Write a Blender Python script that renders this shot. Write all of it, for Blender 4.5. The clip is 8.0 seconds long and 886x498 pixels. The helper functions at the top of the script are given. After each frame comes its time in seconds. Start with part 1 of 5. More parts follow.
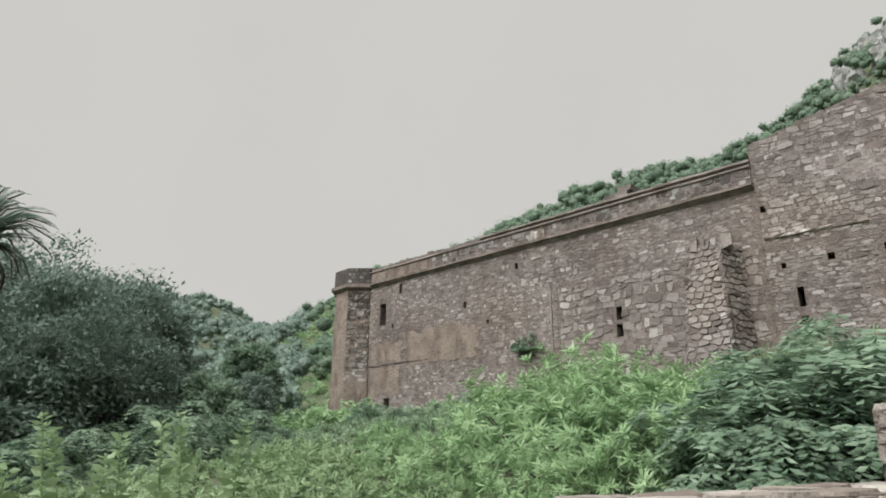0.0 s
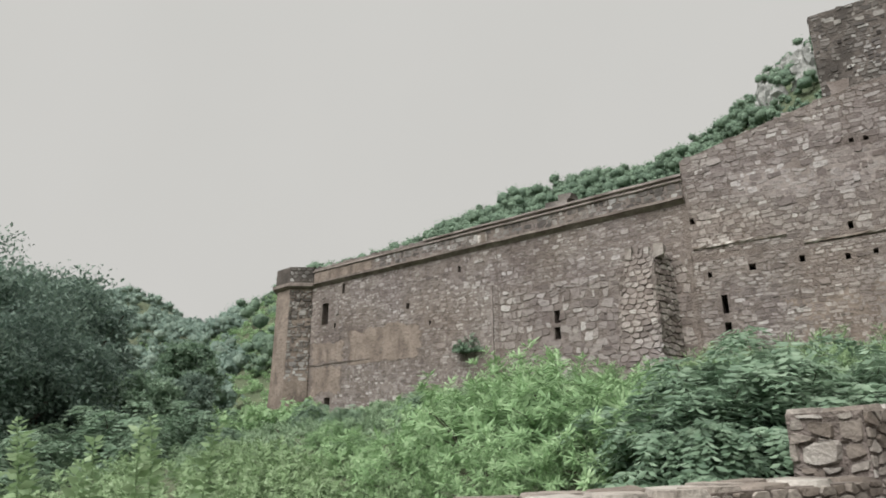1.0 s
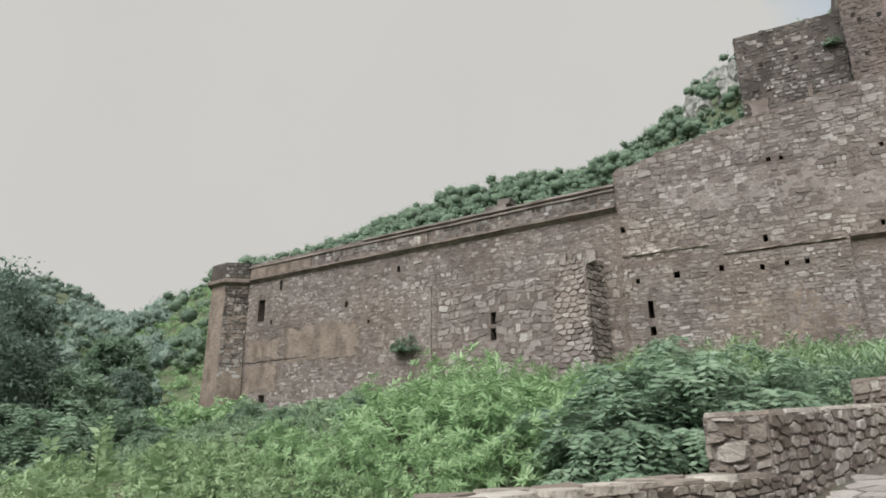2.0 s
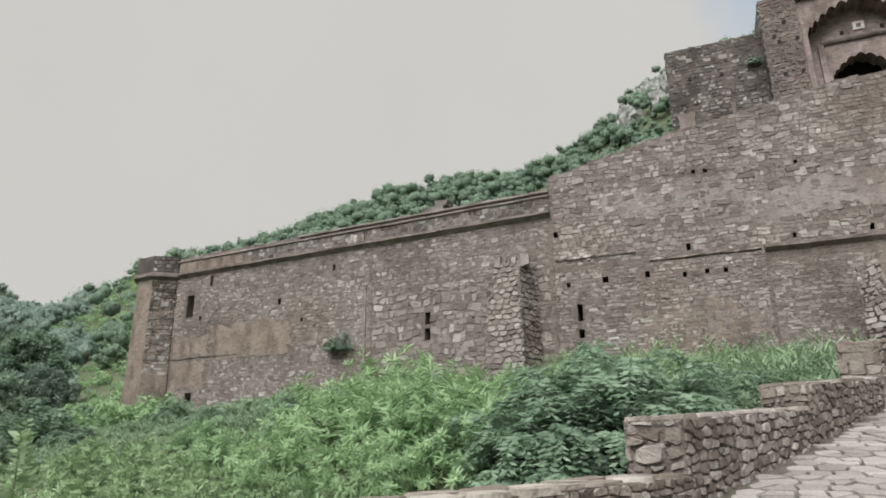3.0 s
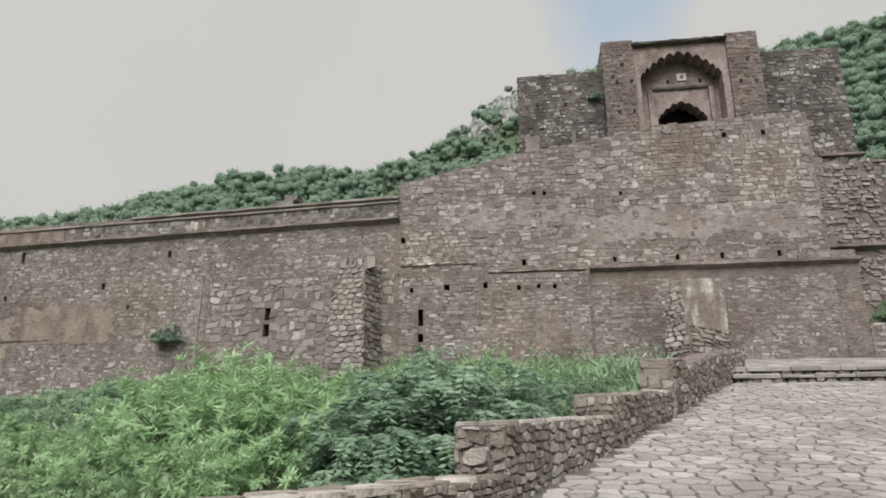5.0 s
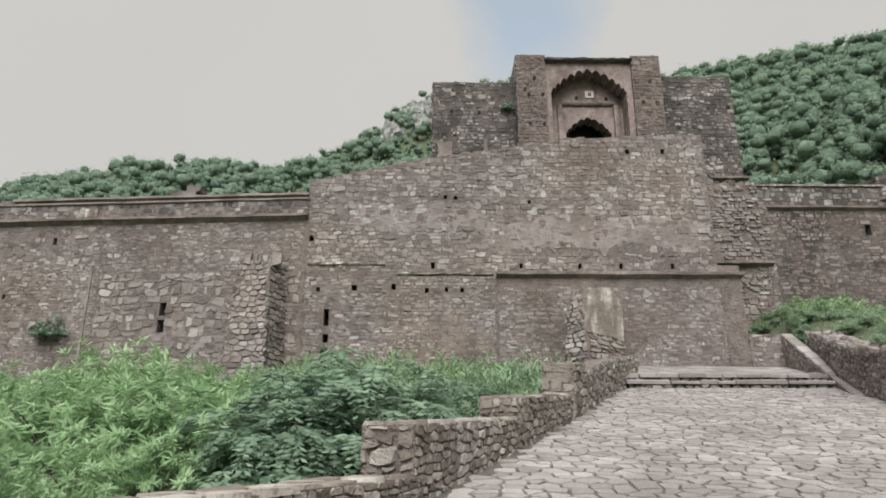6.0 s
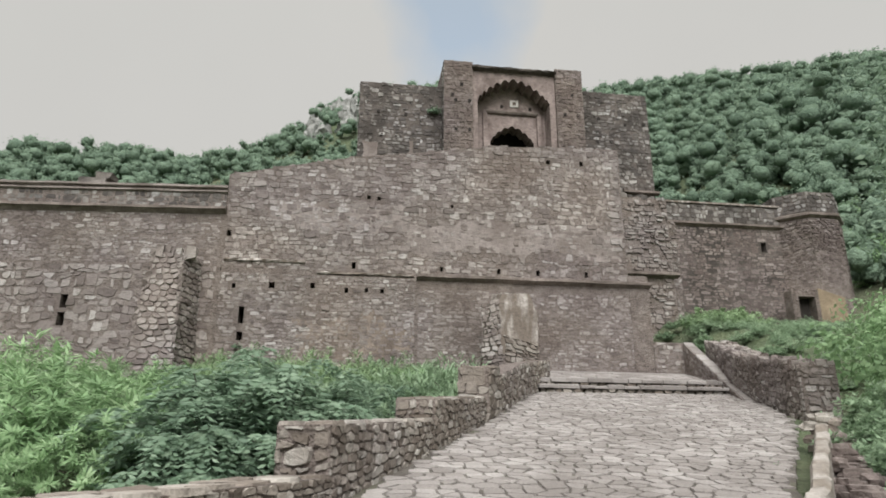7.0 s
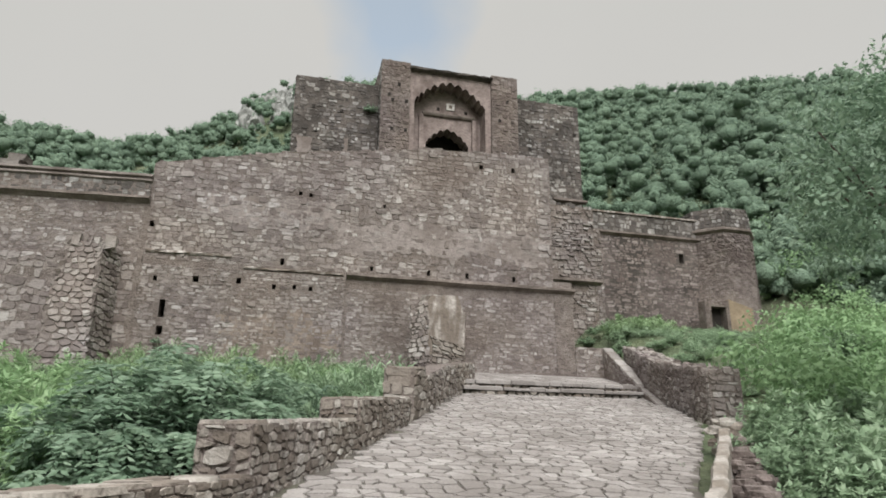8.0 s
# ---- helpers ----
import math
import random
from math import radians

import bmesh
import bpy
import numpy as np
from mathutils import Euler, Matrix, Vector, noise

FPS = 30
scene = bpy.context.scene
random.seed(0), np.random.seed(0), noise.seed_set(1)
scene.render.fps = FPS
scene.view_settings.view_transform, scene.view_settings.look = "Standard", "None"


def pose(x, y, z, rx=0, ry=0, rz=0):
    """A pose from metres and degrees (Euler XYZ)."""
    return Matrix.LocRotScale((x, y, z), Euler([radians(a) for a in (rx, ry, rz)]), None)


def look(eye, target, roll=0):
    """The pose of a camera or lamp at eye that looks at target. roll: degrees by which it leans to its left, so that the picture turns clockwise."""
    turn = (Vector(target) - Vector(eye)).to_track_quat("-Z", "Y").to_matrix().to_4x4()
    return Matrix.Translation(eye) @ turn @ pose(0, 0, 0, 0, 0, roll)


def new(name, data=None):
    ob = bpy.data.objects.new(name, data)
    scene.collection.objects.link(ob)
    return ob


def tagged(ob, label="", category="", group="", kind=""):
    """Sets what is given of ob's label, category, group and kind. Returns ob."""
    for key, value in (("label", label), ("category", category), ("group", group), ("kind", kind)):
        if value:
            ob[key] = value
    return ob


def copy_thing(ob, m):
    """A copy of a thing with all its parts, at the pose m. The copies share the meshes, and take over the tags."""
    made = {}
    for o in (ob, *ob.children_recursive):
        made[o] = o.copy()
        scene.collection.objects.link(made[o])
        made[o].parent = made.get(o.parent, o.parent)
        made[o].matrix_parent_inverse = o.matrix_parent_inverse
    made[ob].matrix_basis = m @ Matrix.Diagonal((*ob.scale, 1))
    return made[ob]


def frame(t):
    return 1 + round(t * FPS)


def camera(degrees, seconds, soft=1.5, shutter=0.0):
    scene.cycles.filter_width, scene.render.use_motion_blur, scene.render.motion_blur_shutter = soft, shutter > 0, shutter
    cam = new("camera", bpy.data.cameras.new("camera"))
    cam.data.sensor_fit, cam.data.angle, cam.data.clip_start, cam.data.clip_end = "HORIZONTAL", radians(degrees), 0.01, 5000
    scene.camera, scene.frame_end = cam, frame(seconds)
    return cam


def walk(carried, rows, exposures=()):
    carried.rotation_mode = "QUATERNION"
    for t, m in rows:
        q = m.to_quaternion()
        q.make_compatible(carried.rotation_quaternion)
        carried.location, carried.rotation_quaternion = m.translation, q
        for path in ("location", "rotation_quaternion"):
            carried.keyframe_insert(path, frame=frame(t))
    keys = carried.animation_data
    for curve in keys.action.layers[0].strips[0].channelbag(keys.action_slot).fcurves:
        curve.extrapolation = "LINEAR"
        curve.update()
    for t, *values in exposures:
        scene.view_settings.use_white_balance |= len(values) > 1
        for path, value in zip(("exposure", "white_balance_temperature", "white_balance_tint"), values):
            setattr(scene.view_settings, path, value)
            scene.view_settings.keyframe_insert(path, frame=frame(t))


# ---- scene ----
cam = camera(67.71, 8.0, soft=1.8)
PATH = [
    (0.0, look((0.071, 0.055, 1.614), (-1.128, 1.535, 2.225), 0.1)),
    (0.5, look((0.123, -0.196, 1.625), (-1.001, 1.342, 2.234), -0.1)),
    (1.0, look((0.139, -0.471, 1.635), (-0.909, 1.121, 2.24), -0.3)),
    (1.5, look((0.165, -0.753, 1.643), (-0.801, 0.892, 2.242), -0.4)),
    (3.0, look((0.247, -1.068, 1.705), (-0.459, 0.709, 2.292), -0.7)),
    (3.5, look((0.275, -1.132, 1.719), (-0.341, 0.68, 2.3), -0.6)),
    (4.0, look((0.288, -1.263, 1.733), (-0.223, 0.583, 2.311), -0.5)),
    (4.5, look((0.282, -1.405, 1.737), (-0.109, 0.47, 2.312), -0.2)),
    (6.0, look((0.147, -1.314, 1.69), (0.172, 0.596, 2.281), 0.0)),
    (6.5, look((0.12, -1.341, 1.687), (0.271, 0.562, 2.281), 0.1)),
    (7.0, look((0.109, -1.398, 1.679), (0.373, 0.493, 2.275), 0.2)),
    (7.5, look((0.1, -1.464, 1.682), (0.471, 0.408, 2.278), 0.4)),
    (8.0, look((0.092, -1.523, 1.688), (0.56, 0.327, 2.284), 0.6)),
]
walk(cam, PATH, exposures=[(0.0, 1.4), (8.0, 1.4)])

# ---- sky and light ----
world = bpy.data.worlds.new("sky")
scene.world = world
world.use_nodes = True
wn, wl = world.node_tree.nodes, world.node_tree.links
wn.clear()
w_out = wn.new("ShaderNodeOutputWorld")
w_bg = wn.new("ShaderNodeBackground")
w_bg.inputs["Strength"].default_value = 0.1
w_sky = wn.new("ShaderNodeTexSky")
w_sky.sky_type, w_sky.sun_disc = "NISHITA", False
w_sky.sun_elevation, w_sky.sun_rotation = radians(44), radians(-171)
w_co = wn.new("ShaderNodeTexCoord")
w_gap = wn.new("ShaderNodeVectorMath")
w_gap.operation = "DISTANCE"
w_noise = wn.new("ShaderNodeTexNoise")
w_noise.inputs["Scale"].default_value, w_noise.inputs["Detail"].default_value = 4.0, 5.0
w_push = wn.new("ShaderNodeMath")
w_push.operation, w_push.inputs[1].default_value = "MULTIPLY_ADD", 0.3
w_ramp = wn.new("ShaderNodeValToRGB")
w_ramp.color_ramp.elements[0].position, w_ramp.color_ramp.elements[1].position = 0.175, 0.27
w_ramp.color_ramp.elements[0].color, w_ramp.color_ramp.elements[1].color = (0.58, 0.58, 0.58, 1), (1, 1, 1, 1)
w_tone = wn.new("ShaderNodeTexNoise")
w_tone.inputs["Scale"].default_value, w_tone.inputs["Detail"].default_value = 3.0, 4.0
w_cloud = wn.new("ShaderNodeMix")
w_cloud.data_type = "RGBA"
w_cloud.inputs["A"].default_value, w_cloud.inputs["B"].default_value = (2.21, 2.19, 2.09, 1), (2.39, 2.36, 2.27, 1)
w_sep = wn.new("ShaderNodeSeparateXYZ")
w_top = wn.new("ShaderNodeMapRange")
w_top.inputs["From Min"].default_value, w_top.inputs["From Max"].default_value = 0.67, 0.97
w_top.inputs["To Min"].default_value, w_top.inputs["To Max"].default_value = 1.0, 4.0
w_lift = wn.new("ShaderNodeVectorMath")
w_lift.operation = "SCALE"
w_mix = wn.new("ShaderNodeMix")
w_mix.data_type = "RGBA"
w_flat = wn.new("ShaderNodeVectorMath")
w_flat.operation = "MULTIPLY"
w_flat.inputs[1].default_value = (1.0, 1.0, 0.55)
w_gap.inputs[1].default_value = (0.135, 0.80, 0.33)
wl.new(w_co.outputs["Generated"], w_flat.inputs[0])
wl.new(w_flat.outputs["Vector"], w_gap.inputs[0])
wl.new(w_co.outputs["Generated"], w_noise.inputs["Vector"])
wl.new(w_noise.outputs["Fac"], w_push.inputs[0])
wl.new(w_gap.outputs["Value"], w_push.inputs[2])
wl.new(w_push.outputs["Value"], w_ramp.inputs["Fac"])
wl.new(w_co.outputs["Generated"], w_tone.inputs["Vector"])
wl.new(w_tone.outputs["Fac"], w_cloud.inputs["Factor"])
wl.new(w_ramp.outputs["Color"], w_mix.inputs["Factor"])
w_blue = wn.new("ShaderNodeVectorMath")
w_blue.operation, w_blue.inputs[1].default_value = "MULTIPLY", (0.82, 1.0, 0.92)
wl.new(w_sky.outputs["Color"], w_blue.inputs[0])
wl.new(w_blue.outputs["Vector"], w_mix.inputs["A"])
wl.new(w_cloud.outputs["Result"], w_mix.inputs["B"])
wl.new(w_co.outputs["Generated"], w_sep.inputs["Vector"])
wl.new(w_sep.outputs["Z"], w_top.inputs["Value"])
wl.new(w_mix.outputs["Result"], w_lift.inputs[0])
wl.new(w_top.outputs["Result"], w_lift.inputs["Scale"])
wl.new(w_lift.outputs["Vector"], w_bg.inputs["Color"])
wl.new(w_bg.outputs["Background"], w_out.inputs["Surface"])

sun = new("sun", bpy.data.lights.new("sun", "SUN"))
sun.data.energy, sun.data.angle, sun.data.color = 1.5, radians(40), (1.0, 0.985, 0.97)
sun.matrix_world = look((-10, -62, 60), (0, 0, 0))

# ---- materials ----
def mat(name, colors, scale=3.0, fine=30.0, rough=0.9, bump=0.3, dist=0.02, rand=0.0, stain=None, stain_scale=0.25, stain_amount=0.5, spec=0.25, streak=1.0, stain_from=0.48, grime=0.0, dirt=(0.07, 0.058, 0.05), tint=False):
    """A noise-coloured surface: colors is a list along one ramp; rand mixes in a random value per piece; stain is a second, broad colour."""
    m = bpy.data.materials.new(name)
    m.use_nodes = True
    n, l = m.node_tree.nodes, m.node_tree.links
    b = n["Principled BSDF"]
    b.inputs["Roughness"].default_value = rough
    b.inputs["Specular IOR Level"].default_value = spec
    co = n.new("ShaderNodeTexCoord")
    a = n.new("ShaderNodeTexNoise")
    a.inputs["Scale"].default_value, a.inputs["Detail"].default_value, a.inputs["Roughness"].default_value = scale, 8.0, 0.65
    l.new(co.outputs["Object"], a.inputs["Vector"])
    fac = a.outputs["Fac"]
    if rand:
        oi, ge = n.new("ShaderNodeObjectInfo"), n.new("ShaderNodeNewGeometry")
        add, fr = n.new("ShaderNodeMath"), n.new("ShaderNodeMath")
        add.operation, fr.operation = "ADD", "FRACT"
        l.new(oi.outputs["Random"], add.inputs[0])
        l.new(ge.outputs["Random Per Island"], add.inputs[1])
        l.new(add.outputs[0], fr.inputs[0])
        mx = n.new("ShaderNodeMix")
        mx.inputs["Factor"].default_value = rand
        l.new(fac, mx.inputs["A"])
        l.new(fr.outputs[0], mx.inputs["B"])
        fac = mx.outputs["Result"]
    r = n.new("ShaderNodeValToRGB")
    el = r.color_ramp.elements
    lo, hi = (0.3, 0.7) if not rand else (0.3 * (1 - rand), 1 - 0.3 * (1 - rand))
    while len(el) < len(colors):
        el.new(0.5)
    for i, c in enumerate(colors):
        el[i].position = lo + (hi - lo) * i / max(1, len(colors) - 1)
        el[i].color = (*c, 1)
    l.new(fac, r.inputs["Fac"])
    col = r.outputs["Color"]
    f = n.new("ShaderNodeTexNoise")
    f.inputs["Scale"].default_value, f.inputs["Detail"].default_value = fine, 6.0
    l.new(co.outputs["Object"], f.inputs["Vector"])
    if stain:
        mp = n.new("ShaderNodeMapping")
        mp.inputs["Scale"].default_value = (streak, streak, 1.0)
        s, sr, sm = n.new("ShaderNodeTexNoise"), n.new("ShaderNodeValToRGB"), n.new("ShaderNodeMix")
        s.inputs["Scale"].default_value, s.inputs["Detail"].default_value = stain_scale, 7.0
        sr.color_ramp.elements[0].position, sr.color_ramp.elements[1].position = stain_from, stain_from + 0.18
        sr.color_ramp.elements[0].color, sr.color_ramp.elements[1].color = (0, 0, 0, 1), (stain_amount,) * 3 + (1,)
        sm.data_type = "RGBA"
        l.new(co.outputs["Object"], mp.inputs["Vector"])
        l.new(mp.outputs["Vector"], s.inputs["Vector"])
        l.new(s.outputs["Fac"], sr.inputs["Fac"])
        l.new(sr.outputs["Color"], sm.inputs["Factor"])
        l.new(col, sm.inputs["A"])
        sm.inputs["B"].default_value = (*stain, 1)
        col = sm.outputs["Result"]
    if grime:
        gm, gn, gr, gx = n.new("ShaderNodeMapping"), n.new("ShaderNodeTexNoise"), n.new("ShaderNodeValToRGB"), n.new("ShaderNodeMix")
        gm.inputs["Scale"].default_value = (1.0, 1.0, 2.6)
        gn.inputs["Scale"].default_value, gn.inputs["Detail"].default_value, gn.inputs["Roughness"].default_value = 4.5, 9.0, 0.75
        gr.color_ramp.elements[0].position, gr.color_ramp.elements[1].position = 0.50, 0.62
        gr.color_ramp.elements[0].color, gr.color_ramp.elements[1].color = (0, 0, 0, 1), (grime,) * 3 + (1,)
        gx.data_type = "RGBA"
        l.new(co.outputs["Object"], gm.inputs["Vector"])
        l.new(gm.outputs["Vector"], gn.inputs["Vector"])
        l.new(gn.outputs["Fac"], gr.inputs["Fac"])
        l.new(gr.outputs["Color"], gx.inputs["Factor"])
        l.new(col, gx.inputs["A"])
        gx.inputs["B"].default_value = (*dirt, 1)
        col = gx.outputs["Result"]
    if tint:
        # broad drifts of greyer and more ochre stone
        tn, tr, tx = n.new("ShaderNodeTexNoise"), n.new("ShaderNodeValToRGB"), n.new("ShaderNodeMix")
        tn.inputs["Scale"].default_value, tn.inputs["Detail"].default_value = 0.38, 4.0
        e = tr.color_ramp.elements
        e.new(0.5)
        for q, (p, c) in zip(e, ((0.36, (0.96, 0.95, 0.985)), (0.5, (1.0, 1.0, 1.005)), (0.64, (1.025, 1.0, 0.98)))):
            q.position, q.color = p, (*c, 1)
        tx.data_type, tx.blend_type = "RGBA", "MULTIPLY"
        tx.inputs["Factor"].default_value = 1.0
        l.new(co.outputs["Object"], tn.inputs["Vector"])
        l.new(tn.outputs["Fac"], tr.inputs["Fac"])
        l.new(col, tx.inputs["A"])
        l.new(tr.outputs["Color"], tx.inputs["B"])
        col = tx.outputs["Result"]
    g = n.new("ShaderNodeMix")
    g.data_type, g.blend_type = "RGBA", "OVERLAY"
    g.inputs["Factor"].default_value = 0.35
    l.new(col, g.inputs["A"])
    l.new(f.outputs["Fac"], g.inputs["B"])
    l.new(g.outputs["Result"], b.inputs["Base Color"])
    if bump:
        bp = n.new("ShaderNodeBump")
        bp.inputs["Strength"].default_value, bp.inputs["Distance"].default_value = bump, dist
        mm = n.new("ShaderNodeMath")
        mm.operation = "ADD"
        l.new(a.outputs["Fac"], mm.inputs[0])
        l.new(f.outputs["Fac"], mm.inputs[1])
        l.new(mm.outputs[0], bp.inputs["Height"])
        l.new(bp.outputs["Normal"], b.inputs["Normal"])
    return m


def leaf_mat(name, colors, rough=0.55, glow=0.25, patch_scale=0.9, single=0.55):
    """Leaves: colour varies from leaf to leaf and plant to plant; some light passes through."""
    m = bpy.data.materials.new(name)
    m.use_nodes = True
    n, l = m.node_tree.nodes, m.node_tree.links
    b = n["Principled BSDF"]
    out = n["Material Output"]
    b.inputs["Roughness"].default_value, b.inputs["Specular IOR Level"].default_value = rough, 0.25
    oi, ge, co = n.new("ShaderNodeObjectInfo"), n.new("ShaderNodeNewGeometry"), n.new("ShaderNodeTexCoord")
    no = n.new("ShaderNodeTexNoise")
    no.inputs["Scale"].default_value, no.inputs["Detail"].default_value = patch_scale, 3.0
    l.new(ge.outputs["Position"], no.inputs["Vector"])
    m1, m2 = n.new("ShaderNodeMix"), n.new("ShaderNodeMix")
    m1.inputs["Factor"].default_value, m2.inputs["Factor"].default_value = single, 0.25
    l.new(no.outputs["Fac"], m1.inputs["A"])
    l.new(ge.outputs["Random Per Island"], m1.inputs["B"])
    l.new(m1.outputs["Result"], m2.inputs["A"])
    l.new(oi.outputs["Random"], m2.inputs["B"])
    r = n.new("ShaderNodeValToRGB")
    el = r.color_ramp.elements
    while len(el) < len(colors):
        el.new(0.5)
    for i, c in enumerate(colors):
        el[i].position = 0.2 + 0.6 * i / max(1, len(colors) - 1)
        el[i].color = (*c, 1)
    l.new(m2.outputs["Result"], r.inputs["Fac"])
    l.new(r.outputs["Color"], b.inputs["Base Color"])
    t, mx = n.new("ShaderNodeBsdfTranslucent"), n.new("ShaderNodeMixShader")
    mx.inputs["Fac"].default_value = glow
    l.new(r.outputs["Color"], t.inputs["Color"])
    l.new(b.outputs["BSDF"], mx.inputs[1])
    l.new(t.outputs["BSDF"], mx.inputs[2])
    l.new(mx.outputs["Shader"], out.inputs["Surface"])
    return m


M_MORTAR = mat("lime_mortar", [(0.126, 0.105, 0.092), (0.198, 0.169, 0.152), (0.264, 0.234, 0.211)], 2.4, 22, stain=(0.12, 0.097, 0.084), stain_scale=0.45, stain_amount=0.65, bump=1.0, dist=0.06, grime=0.65, tint=True)
M_STONE = mat("rubble_stone", [(0.105, 0.089, 0.082), (0.192, 0.166, 0.154), (0.24, 0.21, 0.195), (0.272, 0.247, 0.23), (0.316, 0.288, 0.268), (0.478, 0.461, 0.44)], 2.5, 25, rand=0.7, stain=(0.135, 0.108, 0.095), stain_scale=0.45, stain_amount=0.6, bump=0.8, dist=0.03, grime=0.6, tint=True)
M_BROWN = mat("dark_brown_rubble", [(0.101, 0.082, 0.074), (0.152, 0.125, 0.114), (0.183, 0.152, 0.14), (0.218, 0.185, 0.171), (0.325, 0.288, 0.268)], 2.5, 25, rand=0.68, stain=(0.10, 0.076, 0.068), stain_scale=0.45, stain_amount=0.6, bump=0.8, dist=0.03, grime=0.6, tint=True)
M_OLDSTONE = mat("weathered_stone", [(0.059, 0.054, 0.051), (0.118, 0.107, 0.099), (0.182, 0.166, 0.153), (0.284, 0.271, 0.253), (0.473, 0.467, 0.448)], 2.0, 20, rand=0.68, stain=(0.05, 0.044, 0.04), stain_scale=0.55, stain_amount=0.7, stain_from=0.46, bump=0.7, dist=0.04, grime=0.45, dirt=(0.04, 0.035, 0.032), tint=True)
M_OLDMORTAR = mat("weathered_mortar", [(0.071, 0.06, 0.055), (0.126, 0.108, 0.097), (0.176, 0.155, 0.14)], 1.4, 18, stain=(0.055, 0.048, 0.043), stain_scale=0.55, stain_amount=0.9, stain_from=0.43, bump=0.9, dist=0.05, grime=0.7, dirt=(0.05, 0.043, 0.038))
M_PLASTER = mat("ochre_plaster", [(0.165, 0.133, 0.111), (0.225, 0.184, 0.155), (0.285, 0.237, 0.202)], 1.3, 16, stain=(0.12, 0.096, 0.082), stain_scale=0.9, stain_amount=0.85, streak=2.5, bump=0.6, dist=0.04, grime=0.55)
M_PINK = mat("faded_pink_plaster", [(0.193, 0.165, 0.152), (0.269, 0.235, 0.22), (0.335, 0.297, 0.278)], 1.1, 16, stain=(0.14, 0.114, 0.10), stain_scale=0.6, stain_amount=0.8, bump=0.6, dist=0.03, grime=0.45)
M_GATE = mat("pinkish_gate_plaster", [(0.19, 0.15, 0.137), (0.27, 0.22, 0.203), (0.34, 0.285, 0.265)], 1.4, 16, stain=(0.13, 0.10, 0.09), stain_scale=0.8, stain_amount=0.85, streak=2.0, bump=0.6, dist=0.03, grime=0.6)
M_WHITE = mat("flaking_limewash", [(0.16, 0.14, 0.125), (0.36, 0.33, 0.305), (0.62, 0.59, 0.55)], 2.6, 14, stain=(0.15, 0.122, 0.10), stain_scale=0.9, stain_amount=0.9, streak=4.0, stain_from=0.38, bump=0.6, dist=0.03, grime=0.4)
M_LIMEKERB = mat("worn_limewashed_plaster", [(0.2, 0.18, 0.16), (0.288, 0.264, 0.24), (0.368, 0.344, 0.316)], 3.0, 20, stain=(0.16, 0.135, 0.11), stain_scale=2.0, stain_amount=0.8, bump=0.6, dist=0.02)
M_TOWERFACE = mat("pale_tower_plaster", [(0.27, 0.24, 0.205), (0.36, 0.325, 0.285), (0.44, 0.4, 0.355)], 1.6, 16, stain=(0.2, 0.165, 0.135), stain_scale=0.8, stain_amount=0.7, streak=2.0, bump=0.5, dist=0.03)
M_PALE = mat("pale_marble", [(0.45, 0.43, 0.40), (0.58, 0.56, 0.53), (0.68, 0.66, 0.63)], 4.0, 20, bump=0.3, dist=0.01)
M_CORNICE = mat("cornice_stone", [(0.124, 0.103, 0.092), (0.191, 0.16, 0.143), (0.269, 0.231, 0.209)], 2.5, 20, stain=(0.085, 0.07, 0.06), stain_scale=0.8, stain_amount=0.8, bump=0.6, dist=0.03)
M_PAVE = mat("paving_stone", [(0.18, 0.164, 0.154), (0.265, 0.245, 0.233), (0.37, 0.35, 0.335)], 3.0, 30, rand=0.5, stain=(0.17, 0.153, 0.142), stain_scale=0.5, stain_amount=0.65, bump=0.7, dist=0.03, rough=0.85)
M_JOINT = mat("earth_joint", [(0.06, 0.053, 0.047), (0.10, 0.09, 0.08), (0.15, 0.137, 0.122)], 3.0, 40, bump=0.6, dist=0.02, stain=(0.08, 0.088, 0.05), stain_scale=1.5, stain_amount=0.5)
M_RED = mat("parapet_stone", [(0.128, 0.108, 0.09), (0.203, 0.175, 0.151), (0.271, 0.242, 0.213), (0.34, 0.315, 0.282), (0.468, 0.452, 0.42)], 3.0, 28, rand=0.72, stain=(0.12, 0.098, 0.08), stain_scale=0.7, stain_amount=0.5, bump=0.8, dist=0.025, grime=0.55, tint=True)
M_GROUND = mat("grassy_ground", [(0.062, 0.08, 0.046), (0.09, 0.115, 0.064), (0.135, 0.155, 0.09)], 0.6, 6.0, stain=(0.105, 0.098, 0.07), stain_scale=0.12, stain_amount=0.4, bump=1.0, dist=0.2)
M_PAINTED_SHADE = mat("painted_interior_shade", [(0.02, 0.017, 0.015), (0.035, 0.03, 0.027)], 2.0, 10, bump=0.0)
M_BARK = mat("bark", [(0.05, 0.04, 0.032), (0.10, 0.08, 0.065)], 8.0, 40, bump=0.8, dist=0.03)
M_GRASS = leaf_mat("bright_leaf", [(0.165, 0.273, 0.132), (0.271, 0.412, 0.212), (0.411, 0.551, 0.328)], 0.5, 0.36)
M_LEAF_MID = leaf_mat("mid_leaf", [(0.15, 0.228, 0.138), (0.24, 0.34, 0.21), (0.37, 0.475, 0.325)], 0.5, 0.36)
M_LEAF_DARK = leaf_mat("dark_leaf", [(0.11, 0.175, 0.12), (0.185, 0.275, 0.185), (0.31, 0.41, 0.295)], 0.4, 0.36)
M_LEAF_TREE = leaf_mat("tree_leaf", [(0.085, 0.125, 0.105), (0.14, 0.2, 0.16), (0.23, 0.31, 0.25)], 0.5, 0.35)
